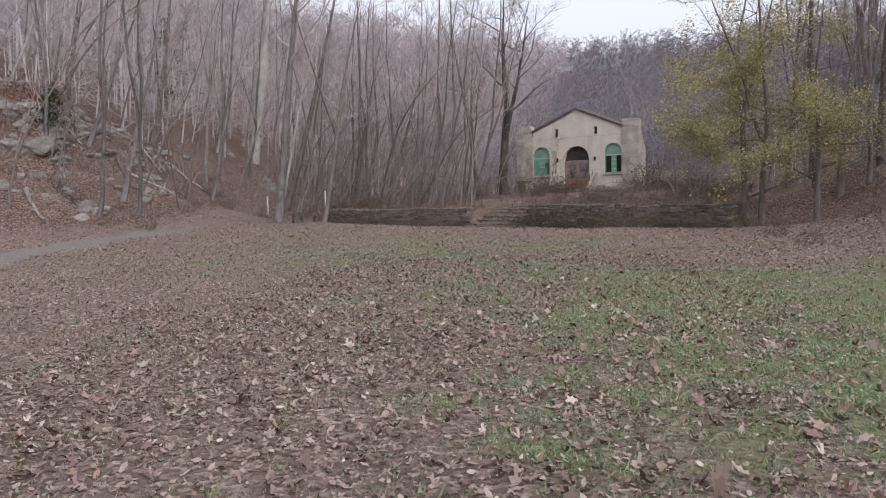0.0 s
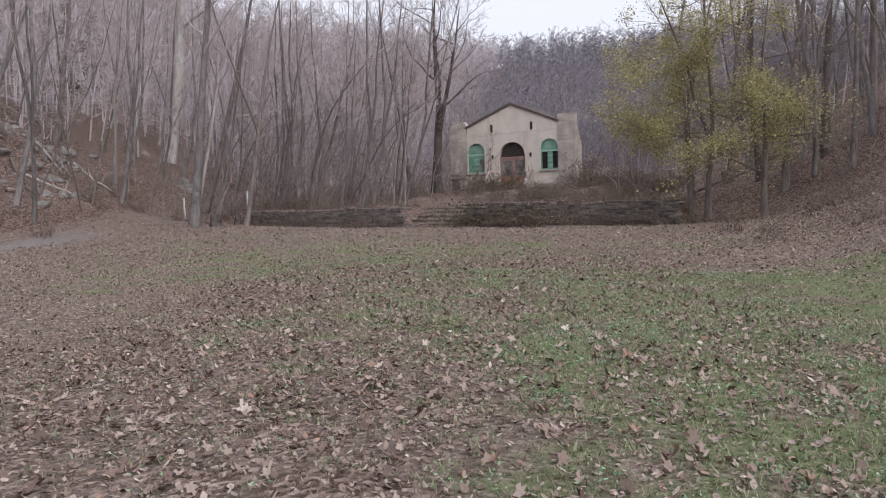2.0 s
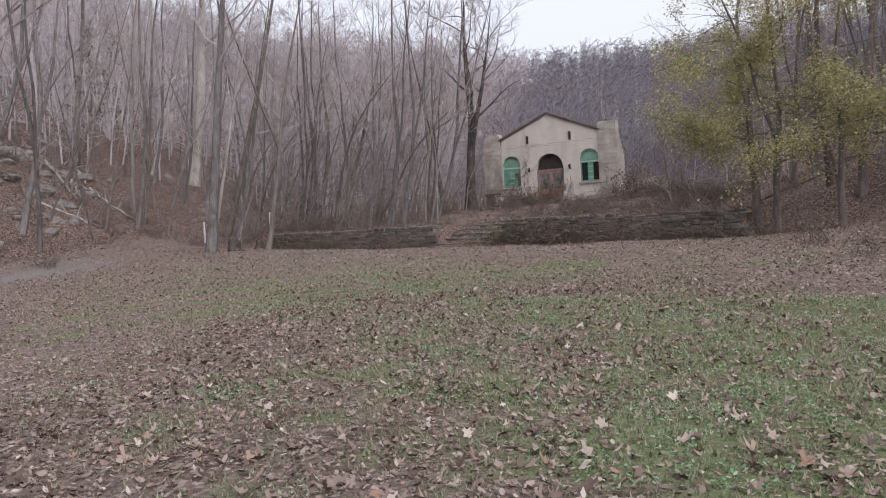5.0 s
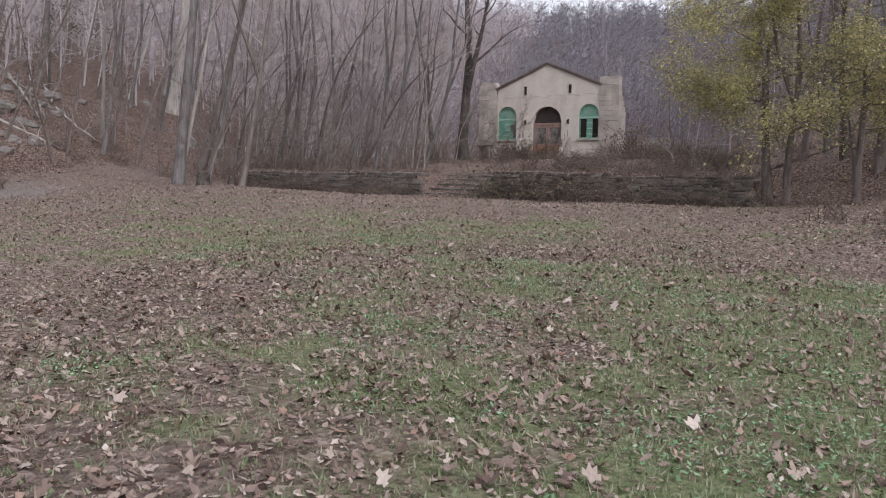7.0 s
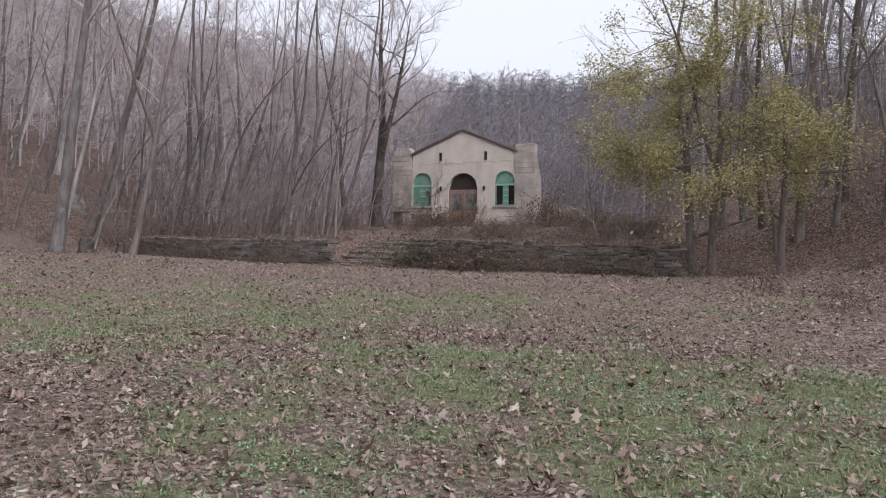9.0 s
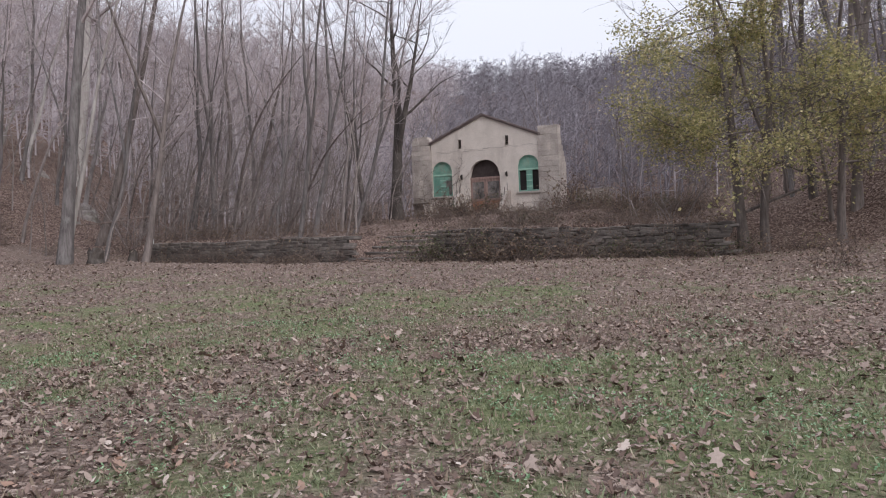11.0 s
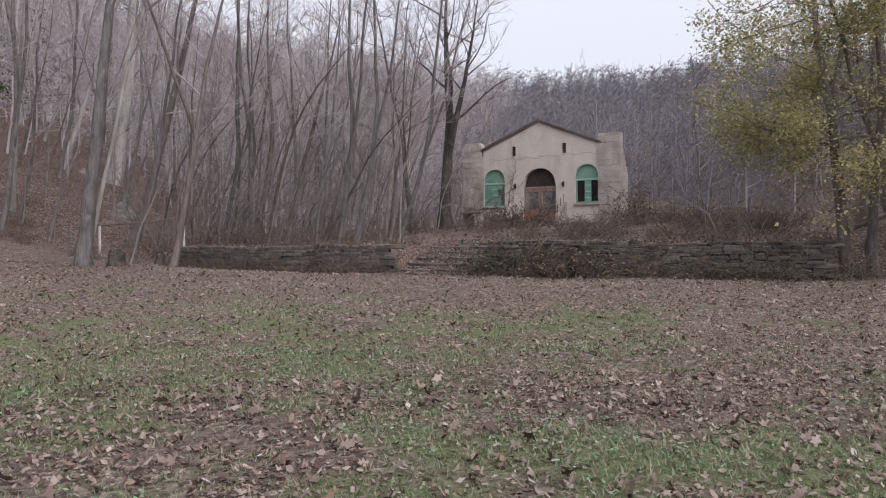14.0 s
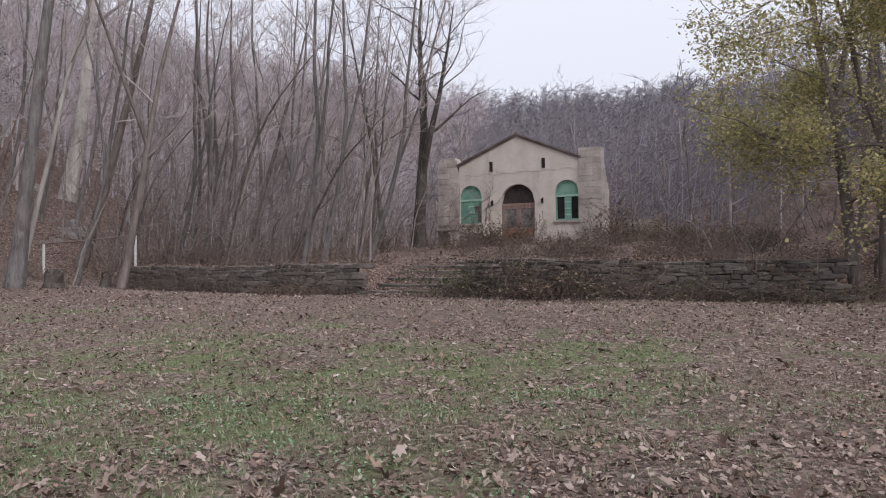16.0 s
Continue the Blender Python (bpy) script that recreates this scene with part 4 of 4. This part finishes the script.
# ---- brambles, shrubs and dead stems ----
def bramble(label, seed, width, tall, canes, leaves, material=None, name="bramble"):
    r = random.Random(seed)
    top = thing(name, label, "shrub", "brambles")
    v, f, spots = [], [], []
    for _ in range(canes):
        a = r.uniform(0, 6.28)
        rad = width * math.sqrt(r.random()) * 0.45
        p = Vector((math.cos(a) * rad, math.sin(a) * rad * 0.7, -0.05))
        pts = bend(r, p, Vector((r.gauss(0, 0.5), r.gauss(0, 0.4), 1)), tall * r.uniform(0.7, 1.6), 5, 0.3, -0.16)
        tube(v, f, pts, [0.011, 0.01, 0.008, 0.007, 0.006, 0.003], 3)
        spots += pts[2:]
        for _ in range(3):
            c = r.randint(1, 4)
            e = pts[c] + Vector((r.gauss(0, 1), r.gauss(0, 1), r.gauss(0.3, 0.6))).normalized() * tall * 0.35
            twig(v, f, pts[c], e, 0.007)
            spots.append(e)
            for _ in range(2):
                q = pts[c].lerp(e, r.uniform(0.3, 1))
                twig(v, f, q, q + Vector((r.gauss(0, 1), r.gauss(0, 1), r.gauss(0.2, 0.6))).normalized() * tall * 0.18, 0.004)
    link_mesh("stem", v, f, M_BRAMBLE, top)
    if leaves:
        leaf_cloud("foliage", r.sample(spots, min(len(spots), leaves)), 2, 0.07, 0.09, material or M_DRYLEAF, top, seed, "withered brown leaves")
    return top


BR = [bramble("tangled brown bramble with withered leaves", 400, 1.8, 0.9, 26, 70), bramble("low tangle of dry brown stems", 401, 1.5, 0.6, 22, 45), bramble("upright dead stems and dry weeds", 402, 1.1, 1.2, 20, 14), bramble("dense leafy brown thicket", 403, 2.2, 1.15, 36, 190)]
M_IVY = island_mat("dull_green_leaf", [(0, (0.05, 0.06, 0.03)), (0.6, (0.1, 0.11, 0.05)), (1, (0.2, 0.16, 0.1))], 0.7, 0.2)
BR.append(bramble("dull green leafy thicket over the wall", 404, 1.9, 0.9, 24, 150, M_IVY))
spots = []
rb = random.Random(12)
for _ in range(20):
    spots.append((rb.uniform(6.6, 20.5), WALL_Y + rb.uniform(-0.1, 0.9), rb.choice((0, 1, 2)), rb.uniform(0.5, 0.9)))
for _ in range(20):
    spots.append((rb.uniform(-9, 3), WALL_Y + rb.uniform(0.1, 2.0), rb.choice((0, 1, 2, 2)), rb.uniform(0.6, 1.0)))
for x, s in ((6.8, 1.3), (7.4, 1.45), (8.2, 1.3), (8.9, 1.1), (9.6, 0.9), (10.4, 1.3), (11.0, 1.1), (7.1, 1.1), (12.4, 0.9), (14.2, 0.8), (16.0, 0.9)):
    spots.append((x, WALL_Y - 0.55, 4 if x < 8.5 else 3, s * 0.9))
for x, y, k, s in ((-1.9, -4.0, 3, 1.0), (-1.2, -4.0, 3, 1.3), (-0.2, -3.8, 3, 1.45), (0.9, -3.6, 4, 1.5), (1.9, -3.6, 3, 1.3), (0.3, -3.4, 4, 1.3), (-0.8, -3.4, 0, 1.3), (-3.8, -2.6, 2, 0.8), (0.4, -4.6, 0, 1.3), (6.2, -1.9, 3, 1.9), (6.8, -1.4, 3, 1.8), (7.8, -2.0, 4, 1.3), (8.6, -3.2, 3, 1.2), (-5.6, -2.0, 2, 0.9), (-4.4, -1.6, 2, 0.8), (9.8, -2.4, 0, 1.3), (10.8, -4.4, 3, 1.1)):
    spots.append((x, y, k, s))
for _ in range(46):
    x, y = rb.uniform(6.5, 18), rb.uniform(-21.8, -3)
    spots.append((x, y, rb.choice((0, 1, 1, 2)), rb.uniform(0.6, 1.0)))
for _ in range(22):
    x, y = rb.uniform(-12, 2.5), rb.uniform(-20.5, -4)
    spots.append((x, y, rb.choice((0, 1, 2, 2)), rb.uniform(0.7, 1.2)))
for _ in range(46):
    x, y = rb.uniform(4, 15), rb.uniform(-21, -4.5)
    if 3.2 < x < 6.8 and y < -17:
        continue
    spots.append((x, y, rb.choice((0, 0, 1, 3, 4)), rb.uniform(0.3, 0.9)))
for _ in range(40):
    spots.append((rb.uniform(-7.0, 3.2), WALL_Y + rb.uniform(-0.8, -0.35), rb.choice((1, 2, 2)), rb.uniform(0.5, 0.85)))
for k in range(20):
    spots.append((8 + k * 0.46 + rb.uniform(-0.2, 0.2), WALL_Y - rb.uniform(0.45, 0.7), (1, 2, 1, 4)[k % 4], rb.uniform(0.65, 1.0)))
for _ in range(16):
    spots.append((rb.uniform(-1.5, 5.5), rb.uniform(-17, -5.5), rb.choice((0, 1, 1, 2)), rb.uniform(0.45, 0.8)))
for _ in range(18):
    x, y = rb.uniform(19, 27), rb.uniform(-32, -20)
    spots.append((x, y, rb.choice((0, 1, 2)), rb.uniform(0.5, 0.9)))
for _ in range(40):
    x, y = rb.uniform(-20, -6), rb.uniform(-38, -22)
    spots.append((x, y, rb.choice((1, 2, 2)), rb.uniform(0.5, 0.9)))
made = set()
for x, y, k, s in spots:
    (put_copy if k in made else put)(BR[k], x, y, rb.uniform(0, 360), s, 0.03)
    made.add(k)


# ---- rocks, logs, stumps, posts ----
def boulder(seed, size, label):
    bm = bmesh.new()
    bmesh.ops.create_icosphere(bm, subdivisions=3, radius=1)
    o = Vector((seed * 3.1, seed * 1.7, 0))
    for v in bm.verts:
        d = v.co.normalized()
        k = 1 + 0.35 * noise.noise(d * 1.3 + o) + 0.2 * noise.noise(d * 3.0 + o) + 0.1 * noise.noise(d * 7.0 + o)
        v.co = d * k
        for a in (Vector((0.6, 0.3, 0.74)), Vector((-0.7, 0.5, 0.5)), Vector((0.1, -0.9, 0.4))):
            a = (a + Vector((math.sin(seed * 2.0), math.cos(seed * 3.0), 0)) * 0.4).normalized()
            over = v.co.dot(a) - 0.72
            if over > 0:
                v.co -= a * over
        v.co = Vector((v.co.x * size[0], v.co.y * size[1], v.co.z * size[2]))
    ob = part("boulder", bm, M_ROCK, None)
    return tagged(ob, label, "rock", "boulders on the slope")


ROCKS = [boulder(k, z, l) for k, (z, l) in enumerate([((1.2, 0.9, 0.9), "large mossy grey boulder on the leafy slope"), ((0.7, 0.6, 0.5), "grey angular boulder among fallen leaves"), ((0.45, 0.35, 0.3), "small pale rock half buried in leaves"), ((1.5, 0.8, 0.6), "flat-topped grey rock ledge")])]
rr = random.Random(21)
n_rock = 0
while n_rock < 210:
    x, y = (rr.uniform(-38, -8), rr.uniform(-41, -13)) if n_rock < 110 else (rr.uniform(-30, -11), rr.uniform(-39, -25))
    d = float(left_bank(x, y))
    if d < (1.5 if n_rock < 110 else 4.0) or rr.random() < 0.3 * (y > -24):
        continue
    k = rr.choice((0, 1, 1, 1, 2, 2, 2, 3))
    put_copy(ROCKS[k], x, y, rr.uniform(0, 360), rr.uniform(0.25, 0.65), 0.1, (rr.uniform(-15, 15), rr.uniform(-15, 15)))
    n_rock += 1
for k, (x, y) in enumerate(((-17.5, -33.5), (-15.0, -36.0), (-12.5, -33.0), (-21.0, -31.0))):
    put(ROCKS[k], x, y, 40 * k, 0.7, 0.15)


for k in range(46):
    x, y = rr.gauss(-18.4, 1.8), rr.gauss(-33.3, 1.6)
    put_copy(ROCKS[(0, 1, 1, 2, 3, 2)[k % 6]], x, y, rr.uniform(0, 360), rr.uniform(0.3, 0.8), 0.1, (rr.uniform(-30, 30), rr.uniform(-30, 30)))


def log(label, seed, a, b, r, bark):
    """A fallen branch or trunk lying from a to b."""
    g = random.Random(seed)
    za, zb = hz(*a), hz(*b)
    top = thing("fallen_log", label, "log", at=(a[0], a[1], za))
    v, f = [], []
    pts = []
    for i in range(9):
        t = i / 8
        x, y = (b[0] - a[0]) * t, (b[1] - a[1]) * t
        pts.append(Vector((x + g.gauss(0, 0.04), y + g.gauss(0, 0.04), hz(a[0] + x, a[1] + y) - za + r * 0.75)))
    tube(v, f, pts, [r * (1 - 0.5 * i / 8) for i in range(9)], 8)
    for k in range(4):
        i = g.randint(2, 7)
        e = bend(g, pts[i], Vector((g.gauss(0, 0.6), g.gauss(0, 0.6), 0.9)), 0.9, 3, 0.25, 0)
        tube(v, f, e, [r * 0.35, r * 0.25, r * 0.15, 0.006], 5)
    link_mesh("trunk", v, f, bark, top, smooth=True)
    return top


log("fallen grey log on the leafy slope", 1, (-13.5, -37.5), (-10.2, -38.6), 0.12, M_BARK2)
log("dark fallen branch among the rocks", 2, (-15.5, -31.0), (-12.0, -32.2), 0.1, M_BRAMBLE)
log("pale fallen limb among the trees", 3, (-19, -27.5), (-14.5, -28.6), 0.09, M_PALE)
log("pale broken limb on the slope", 4, (-22, -24), (-17.5, -26), 0.1, M_PALE)
for k in range(16):
    x, y = -16 - 1.0 * k + rr.uniform(-2, 2), -29 + rr.uniform(-6, 6)
    log("pale broken deadfall limb among the boulders", 10 + k, (x, y), (x + rr.uniform(1.5, 3.5), y + rr.uniform(-1.5, 1.5)), 0.06, M_PALE)
log("fallen branch beneath the saplings", 5, (-5.5, -18.5), (-1.2, -19.6), 0.07, M_BARK2)


def stump(label, x, y, r, h, seed):
    g = random.Random(seed)
    top = thing("tree_stump", label, "stump")
    v, f = [], []
    pts = [Vector((0, 0, -0.1)), Vector((0.01, 0, h * 0.3)), Vector((0.03, 0.01, h * 0.75)), Vector((0.05, 0.02, h))]
    tube(v, f, pts, [r * 1.4, r * 1.05, r, r * 0.95], 11)
    v = [(a + g.gauss(0, 0.02), b + g.gauss(0, 0.02), c + (g.uniform(-0.1, 0.08) if i >= 33 else 0)) for i, (a, b, c) in enumerate(v)]
    link_mesh("bark", v, f, M_SNAG, top)
    link_mesh("cut_face", [tuple(Vector(p) - Vector((0, 0, 0.05))) for p in v[33:44]], [tuple(range(11))], M_WOOD, top)
    return put(top, x, y)


stump("dark rotten stump beside the white post", -3.95, -28.2, 0.26, 0.5, 3)
stump("split dark stump at the foot of a tree", -5.25, -25.3, 0.17, 0.55, 4)


def barrier():
    """Old pole barrier: two white posts and a grey pole."""
    b = thing("pole_barrier", "old grey pole barrier on white-painted posts", "barrier")
    ends = ((-11.2, -23.3), (-7.2, -22.3))
    for (x, y), h in zip(ends, (1.25, 1.25)):
        z = hz(x, y)
        p = part("post", box(x - 0.042, x + 0.042, y - 0.042, y + 0.042, z - 0.1, z + h, 0.012), M_WHITE, b, "white-painted wooden post")
        part("cap", box(x - 0.055, x + 0.055, y - 0.055, y + 0.055, z + h, z + h + 0.05, 0.012), M_WOOD, p)
    v, f = [], []
    a, c = (Vector((x, y, hz(x, y) + 1.23)) for x, y in ends)
    d = (c - a).normalized()
    tube(v, f, [a - d * 0.5 + Vector((0.1, 0, 0)), a + Vector((0.1, 0, 0)), (a + c) / 2 + Vector((0.1, 0, -0.05)), c + d * 0.3 + Vector((0.1, 0, 0.02))], [0.032, 0.032, 0.03, 0.026], 7)
    link_mesh("pole", v, f, M_BRAMBLE, b, "weathered grey wooden pole", smooth=True)


barrier()


# evergreens and the red shrub on the slope
def conifer(label, seed, h, x, y, wide=0.26, low=0.25):
    g = random.Random(seed)
    top = thing("conifer", label, "tree")
    v, f, tips = [], [], []
    pts = [Vector((0, 0, -0.2)), Vector((0.05, 0, h * 0.5)), Vector((0, 0.05, h))]
    tube(v, f, pts, [h * 0.016, h * 0.01, 0.02], 7)
    for k in range(60):
        u = g.uniform(low, 0.98)
        a = g.uniform(0, 6.28)
        L = h * wide * (1.1 - u)
        e = bend(g, Vector((0, 0, h * u)), Vector((math.cos(a), math.sin(a), 0.05)), L, 4, 0.1, -0.05)
        tube(v, f, e, [0.02, 0.015, 0.012, 0.008, 0.004], 3)
        tips += e[1:]
    link_mesh("trunk", v, f, M_BARK2, top)
    leaf_cloud("foliage", tips, 6, 0.16, 0.16, M_CONIFER, top, seed, "dark green needles", 0.5)
    return put(top, x, y)


conifer("dark hemlock high on the wooded slope", 1, 9, -29, -17)
conifer("bushy young cedar beside the boulders", 2, 2.4, -17.6, -33.6, 0.6, 0.05)
conifer("dark pine behind the bare trees", 3, 10, -38, -8)
for k, (x, y, s) in enumerate(((-22.6, -32.0, 1.9), (-24.2, -31.6, 1.9), (-21.0, -32.9, 1.5))):
    put(bramble("red-leaved autumn shrub among the boulders", 500 + k, 1.8, 1.1, 22, 330, M_RED, "red_shrub"), x, y, 70 * k, s)

# vines hanging down the walls
vines = []
rv = random.Random(77)
for x in [rv.uniform(7.2, 17) for _ in range(26)] + [rv.uniform(-6.5, 3) for _ in range(16)]:
    top = thing("hanging_vine", "dry vine hanging down the stone wall", "vine", "vines")
    v, f = [], []
    pts = bend(rv, Vector((0, 0.1, 0.05)), Vector((rv.gauss(0, 0.2), -1, 0.2)), rv.uniform(0.6, 1.3), 6, 0.12, -0.35)
    tube(v, f, pts, [0.012, 0.011, 0.009, 0.008, 0.006, 0.005, 0.003], 3)
    link_mesh("stem", v, f, M_BRAMBLE, top)
    leaf_cloud("foliage", pts[1:], 3, 0.08, 0.07, M_DRYLEAF, top, rv.randint(0, 999), "withered leaves")
    top.location = (x, WALL_Y - 0.22, 1.58)


# dead creeper over the front of the house
def creeper():
    g = random.Random(55)
    top = thing("creeper", "dead creeper clinging to the stucco front", "vine")
    for k, (x, z, a) in enumerate(((-3.9, 3.0, 1.35), (-3.2, 2.8, 1.1), (-4.4, 3.0, 1.5), (-3.6, 4.2, 0.8), (-2.2, 3.0, 1.5), (-2.0, 4.0, 1.2), (-4.9, 2.6, 1.45), (2.3, 2.4, 1.7))):
        v, f, pts = [], [], [Vector((x, -0.05 if abs(x) < 3.8 else -0.16, z))]
        for i in range(9):
            a += g.gauss(0, 0.3) - 0.04
            q = pts[-1] + Vector((math.cos(a) * 0.36, 0, math.sin(a) * 0.36))
            q.y = -0.05 if abs(q.x) < 3.75 else -0.17
            pts.append(q)
        tube(v, f, pts, [0.022 - 0.0018 * i for i in range(10)], 4)
        for _ in range(16):
            q = g.choice(pts[1:])
            twig(v, f, q, q + Vector((g.gauss(0, 0.3), -0.03, g.gauss(0.05, 0.25))), 0.009)
        link_mesh("stem", v, f, M_BRAMBLE, top)
        leaf_cloud("foliage", pts[2:], 3, 0.12, 0.08, M_DRYLEAF, top, 60 + k, "withered leaves")


creeper()


# ---- leaf litter and grass, last ----
FWD, RGT, START = Vector((-0.47, 0.883)), Vector((0.883, 0.47)), Vector((24.9, -58.4))


def strewn(r, n, u0, u1, v0, v1):
    u, v = r.uniform(u0, u1, n), r.uniform(v0, v1, n)
    return START.x + RGT.x * u + FWD.x * v, START.y + RGT.y * u + FWD.y * v


LOBES = np.array([(0, 0), (0.28, 0.3), (0.62, 0.26), (0.6, 0.62), (0.36, 0.58), (0.3, 1.0), (0, 0.8), (-0.24, 1.02), (-0.36, 0.6), (-0.62, 0.58), (-0.58, 0.24), (-0.26, 0.3)])
OVAL = np.array([(0, 0), (0.26, 0.22), (0.34, 0.55), (0.16, 0.86), (0, 1.05), (-0.18, 0.84), (-0.33, 0.5), (-0.24, 0.2)])
PLAIN = np.array([(0, 0), (0.3, 0.36), (0.06, 1.02), (-0.25, 0.62)])


def litter(r, x, y, size, shape, lift=0.012, wave=0.42):
    """Curled leaves of one outline, fanned round their middle."""
    n, m = len(x), len(shape)
    z = height(x, y) + r.uniform(0.0, lift, n)
    a = r.uniform(0, 6.28, n)
    s = size * r.uniform(0.55, 1.35, n)
    tilt = r.normal(0, wave, n)
    roll = r.normal(0, wave, n)
    curl = r.uniform(-0.3, 1.3, n)
    pts = np.concatenate([[(0, 0.5)], shape]) - (0, 0.5)
    lx, ly = pts[None, :, 0] * s[:, None], pts[None, :, 1] * s[:, None]
    lz = (curl * wave / 0.42)[:, None] * (lx ** 2 + 0.6 * ly ** 2) / s[:, None] * 1.6 + lx * np.sin(roll)[:, None] + ly * np.sin(tilt)[:, None]
    lz = lz - lz.min(1, keepdims=True)
    wx = x[:, None] + lx * np.cos(a)[:, None] - ly * np.sin(a)[:, None]
    wy = y[:, None] + lx * np.sin(a)[:, None] + ly * np.cos(a)[:, None]
    v = np.stack([wx, wy, z[:, None] + lz], -1).reshape(-1, 3)
    base = np.arange(n)[:, None, None] * (m + 1)
    k = np.arange(m)
    tri = np.stack([np.zeros(m, int), 1 + k, 1 + (k + 1) % m], -1)[None]
    if m == 4:
        tri = np.array([[[1, 2, 3], [1, 3, 4]]])
    return v, (base + tri).reshape(-1, 3)


def merge(name, parts, material, label, category):
    vs, fs, n = [], [], 0
    for v, f in parts:
        vs.append(v)
        fs.append(f + n)
        n += len(v)
    return tagged(link_mesh(name, np.concatenate(vs), np.concatenate(fs), material), label, category, kind="stuff")


def keep(r, x, y, thin):
    """Fewer leaves on green ground, and clusters of them."""
    p = 1 - thin * grass_cover(x, y) + 0.35 * waves(x, y, 3.1, 21)
    k = r.uniform(0, 1, len(x)) < p
    k &= (y < WALL_Y - 0.3) & (road_distance(x, y) > 0.9)
    return x[k], y[k]


rl = np.random.RandomState(3)
sets = []
for n, box_uv, size, shape, thin, wave in ((1300, (-4.5, 4.5, 2.5, 23), 0.08, LOBES, 0.15, 0.42), (3600, (-4.5, 4.5, 2.5, 23), 0.06, LOBES, 0.4, 0.42), (15000, (-5, 5, 2.5, 23), 0.052, OVAL, 0.5, 0.4), (66000, (-6, 6, 2.5, 26), 0.034, PLAIN, 0.42, 0.4), (60000, (-13, 13, 4, 30), 0.048, PLAIN, 0.45, 0.36), (42000, (-22, 20, 8, 41), 0.07, PLAIN, 0.48, 0.33), (16000, (-30, 22, 24, 41), 0.09, PLAIN, 0.0, 0.33)):
    x, y = keep(rl, *strewn(rl, n, *box_uv), thin)
    sets.append(litter(rl, x, y, size, shape, 0.025, wave))
# leaves on the banks, the terrace and the steps
for n, x0, x1, y0, y1, size in ((18000, -32, -5, -42, -16, 0.1), (9000, -8, 20, -22.3, -3, 0.1), (14000, 19, 34, -40, -12, 0.085), (3000, 3.3, 6.9, -23.5, -18, 0.09)):
    x, y = rl.uniform(x0, x1, n), rl.uniform(y0, y1, n)
    k = (road_distance(x, y) > 1.0) & ((y > WALL_Y) | (left_bank(x, y) > 0) | (right_bank(x, y) > 0) | (x > 3))
    sets.append(litter(rl, x[k], y[k], size, PLAIN, 0.03, 0.3))
merge("leaf_litter", sets, M_LITTER, "pale brown fallen leaves strewn over the ground", "leaves")


def blades(r, x, y, tall, wide, per):
    """Tufts of bent grass blades."""
    n = len(x) * per
    x = np.repeat(x, per) + r.normal(0, 0.03, n)
    y = np.repeat(y, per) + r.normal(0, 0.03, n)
    z = height(x, y) - 0.005
    a = r.uniform(0, 6.28, n)
    h = tall * r.uniform(0.4, 1.3, n)
    lean = r.uniform(0.2, 1.3, n) * h
    w = wide * r.uniform(0.6, 1.3, n)
    dx, dy = np.cos(a), np.sin(a)
    v = np.stack([np.stack([x - dy * w, y + dx * w, z], -1), np.stack([x + dy * w, y - dx * w, z], -1), np.stack([x + dx * lean, y + dy * lean, z + h], -1)], 1).reshape(-1, 3)
    return v, (np.arange(n)[:, None] * 3 + [[0, 1, 2]])


def green(r, n, box_uv, power=1.0):
    x, y = strewn(r, n, *box_uv)
    k = (r.uniform(0, 1, n) < 0.12 + grass_cover(x, y) ** power * 0.72) & (y < WALL_Y - 0.5) & (road_distance(x, y) > 1.3) & (left_bank(x, y) < 0.5)
    return x[k], y[k]


rg = np.random.RandomState(8)
merge("grass", [blades(rg, *green(rg, 52000, (-5, 6, 2.5, 25)), 0.042, 0.0055, 4), blades(rg, *green(rg, 36000, (-14, 15, 4, 36)), 0.055, 0.013, 3)], M_GRASS, "short patchy green grass between fallen leaves", "grass")
x, y = strewn(rg, 90000, -5, 6, 2.5, 25)
k = (waves(x, y, 2.4, 31) + 0.6 * waves(x, y, 6.5, 32) > 0.75 - 0.5 * grass_cover(x, y)) & (rg.uniform(0, 1, len(x)) < grass_cover(x, y) + 0.15)
merge("clover", [litter(rg, x[k], y[k], 0.03, PLAIN, 0.045)], M_CLOVER, "low bright green clover and weeds in patches", "weeds")
M_DRY = island_mat("dead_grass", [(0, (0.16, 0.12, 0.085)), (0.6, (0.3, 0.235, 0.175)), (1, (0.42, 0.35, 0.27))], 0.8, 0.2)
x, y = strewn(rg, 22000, -6, 6, 2.5, 26)
x2, y2 = strewn(rg, 9000, -16, 14, 8, 40)
k2 = y2 < WALL_Y - 0.4
merge("dead_grass", [blades(rg, x, y, 0.05, 0.004, 3), blades(rg, x2[k2], y2[k2], 0.07, 0.012, 3)], M_DRY, "dry tan grass flattened among the leaves", "grass")
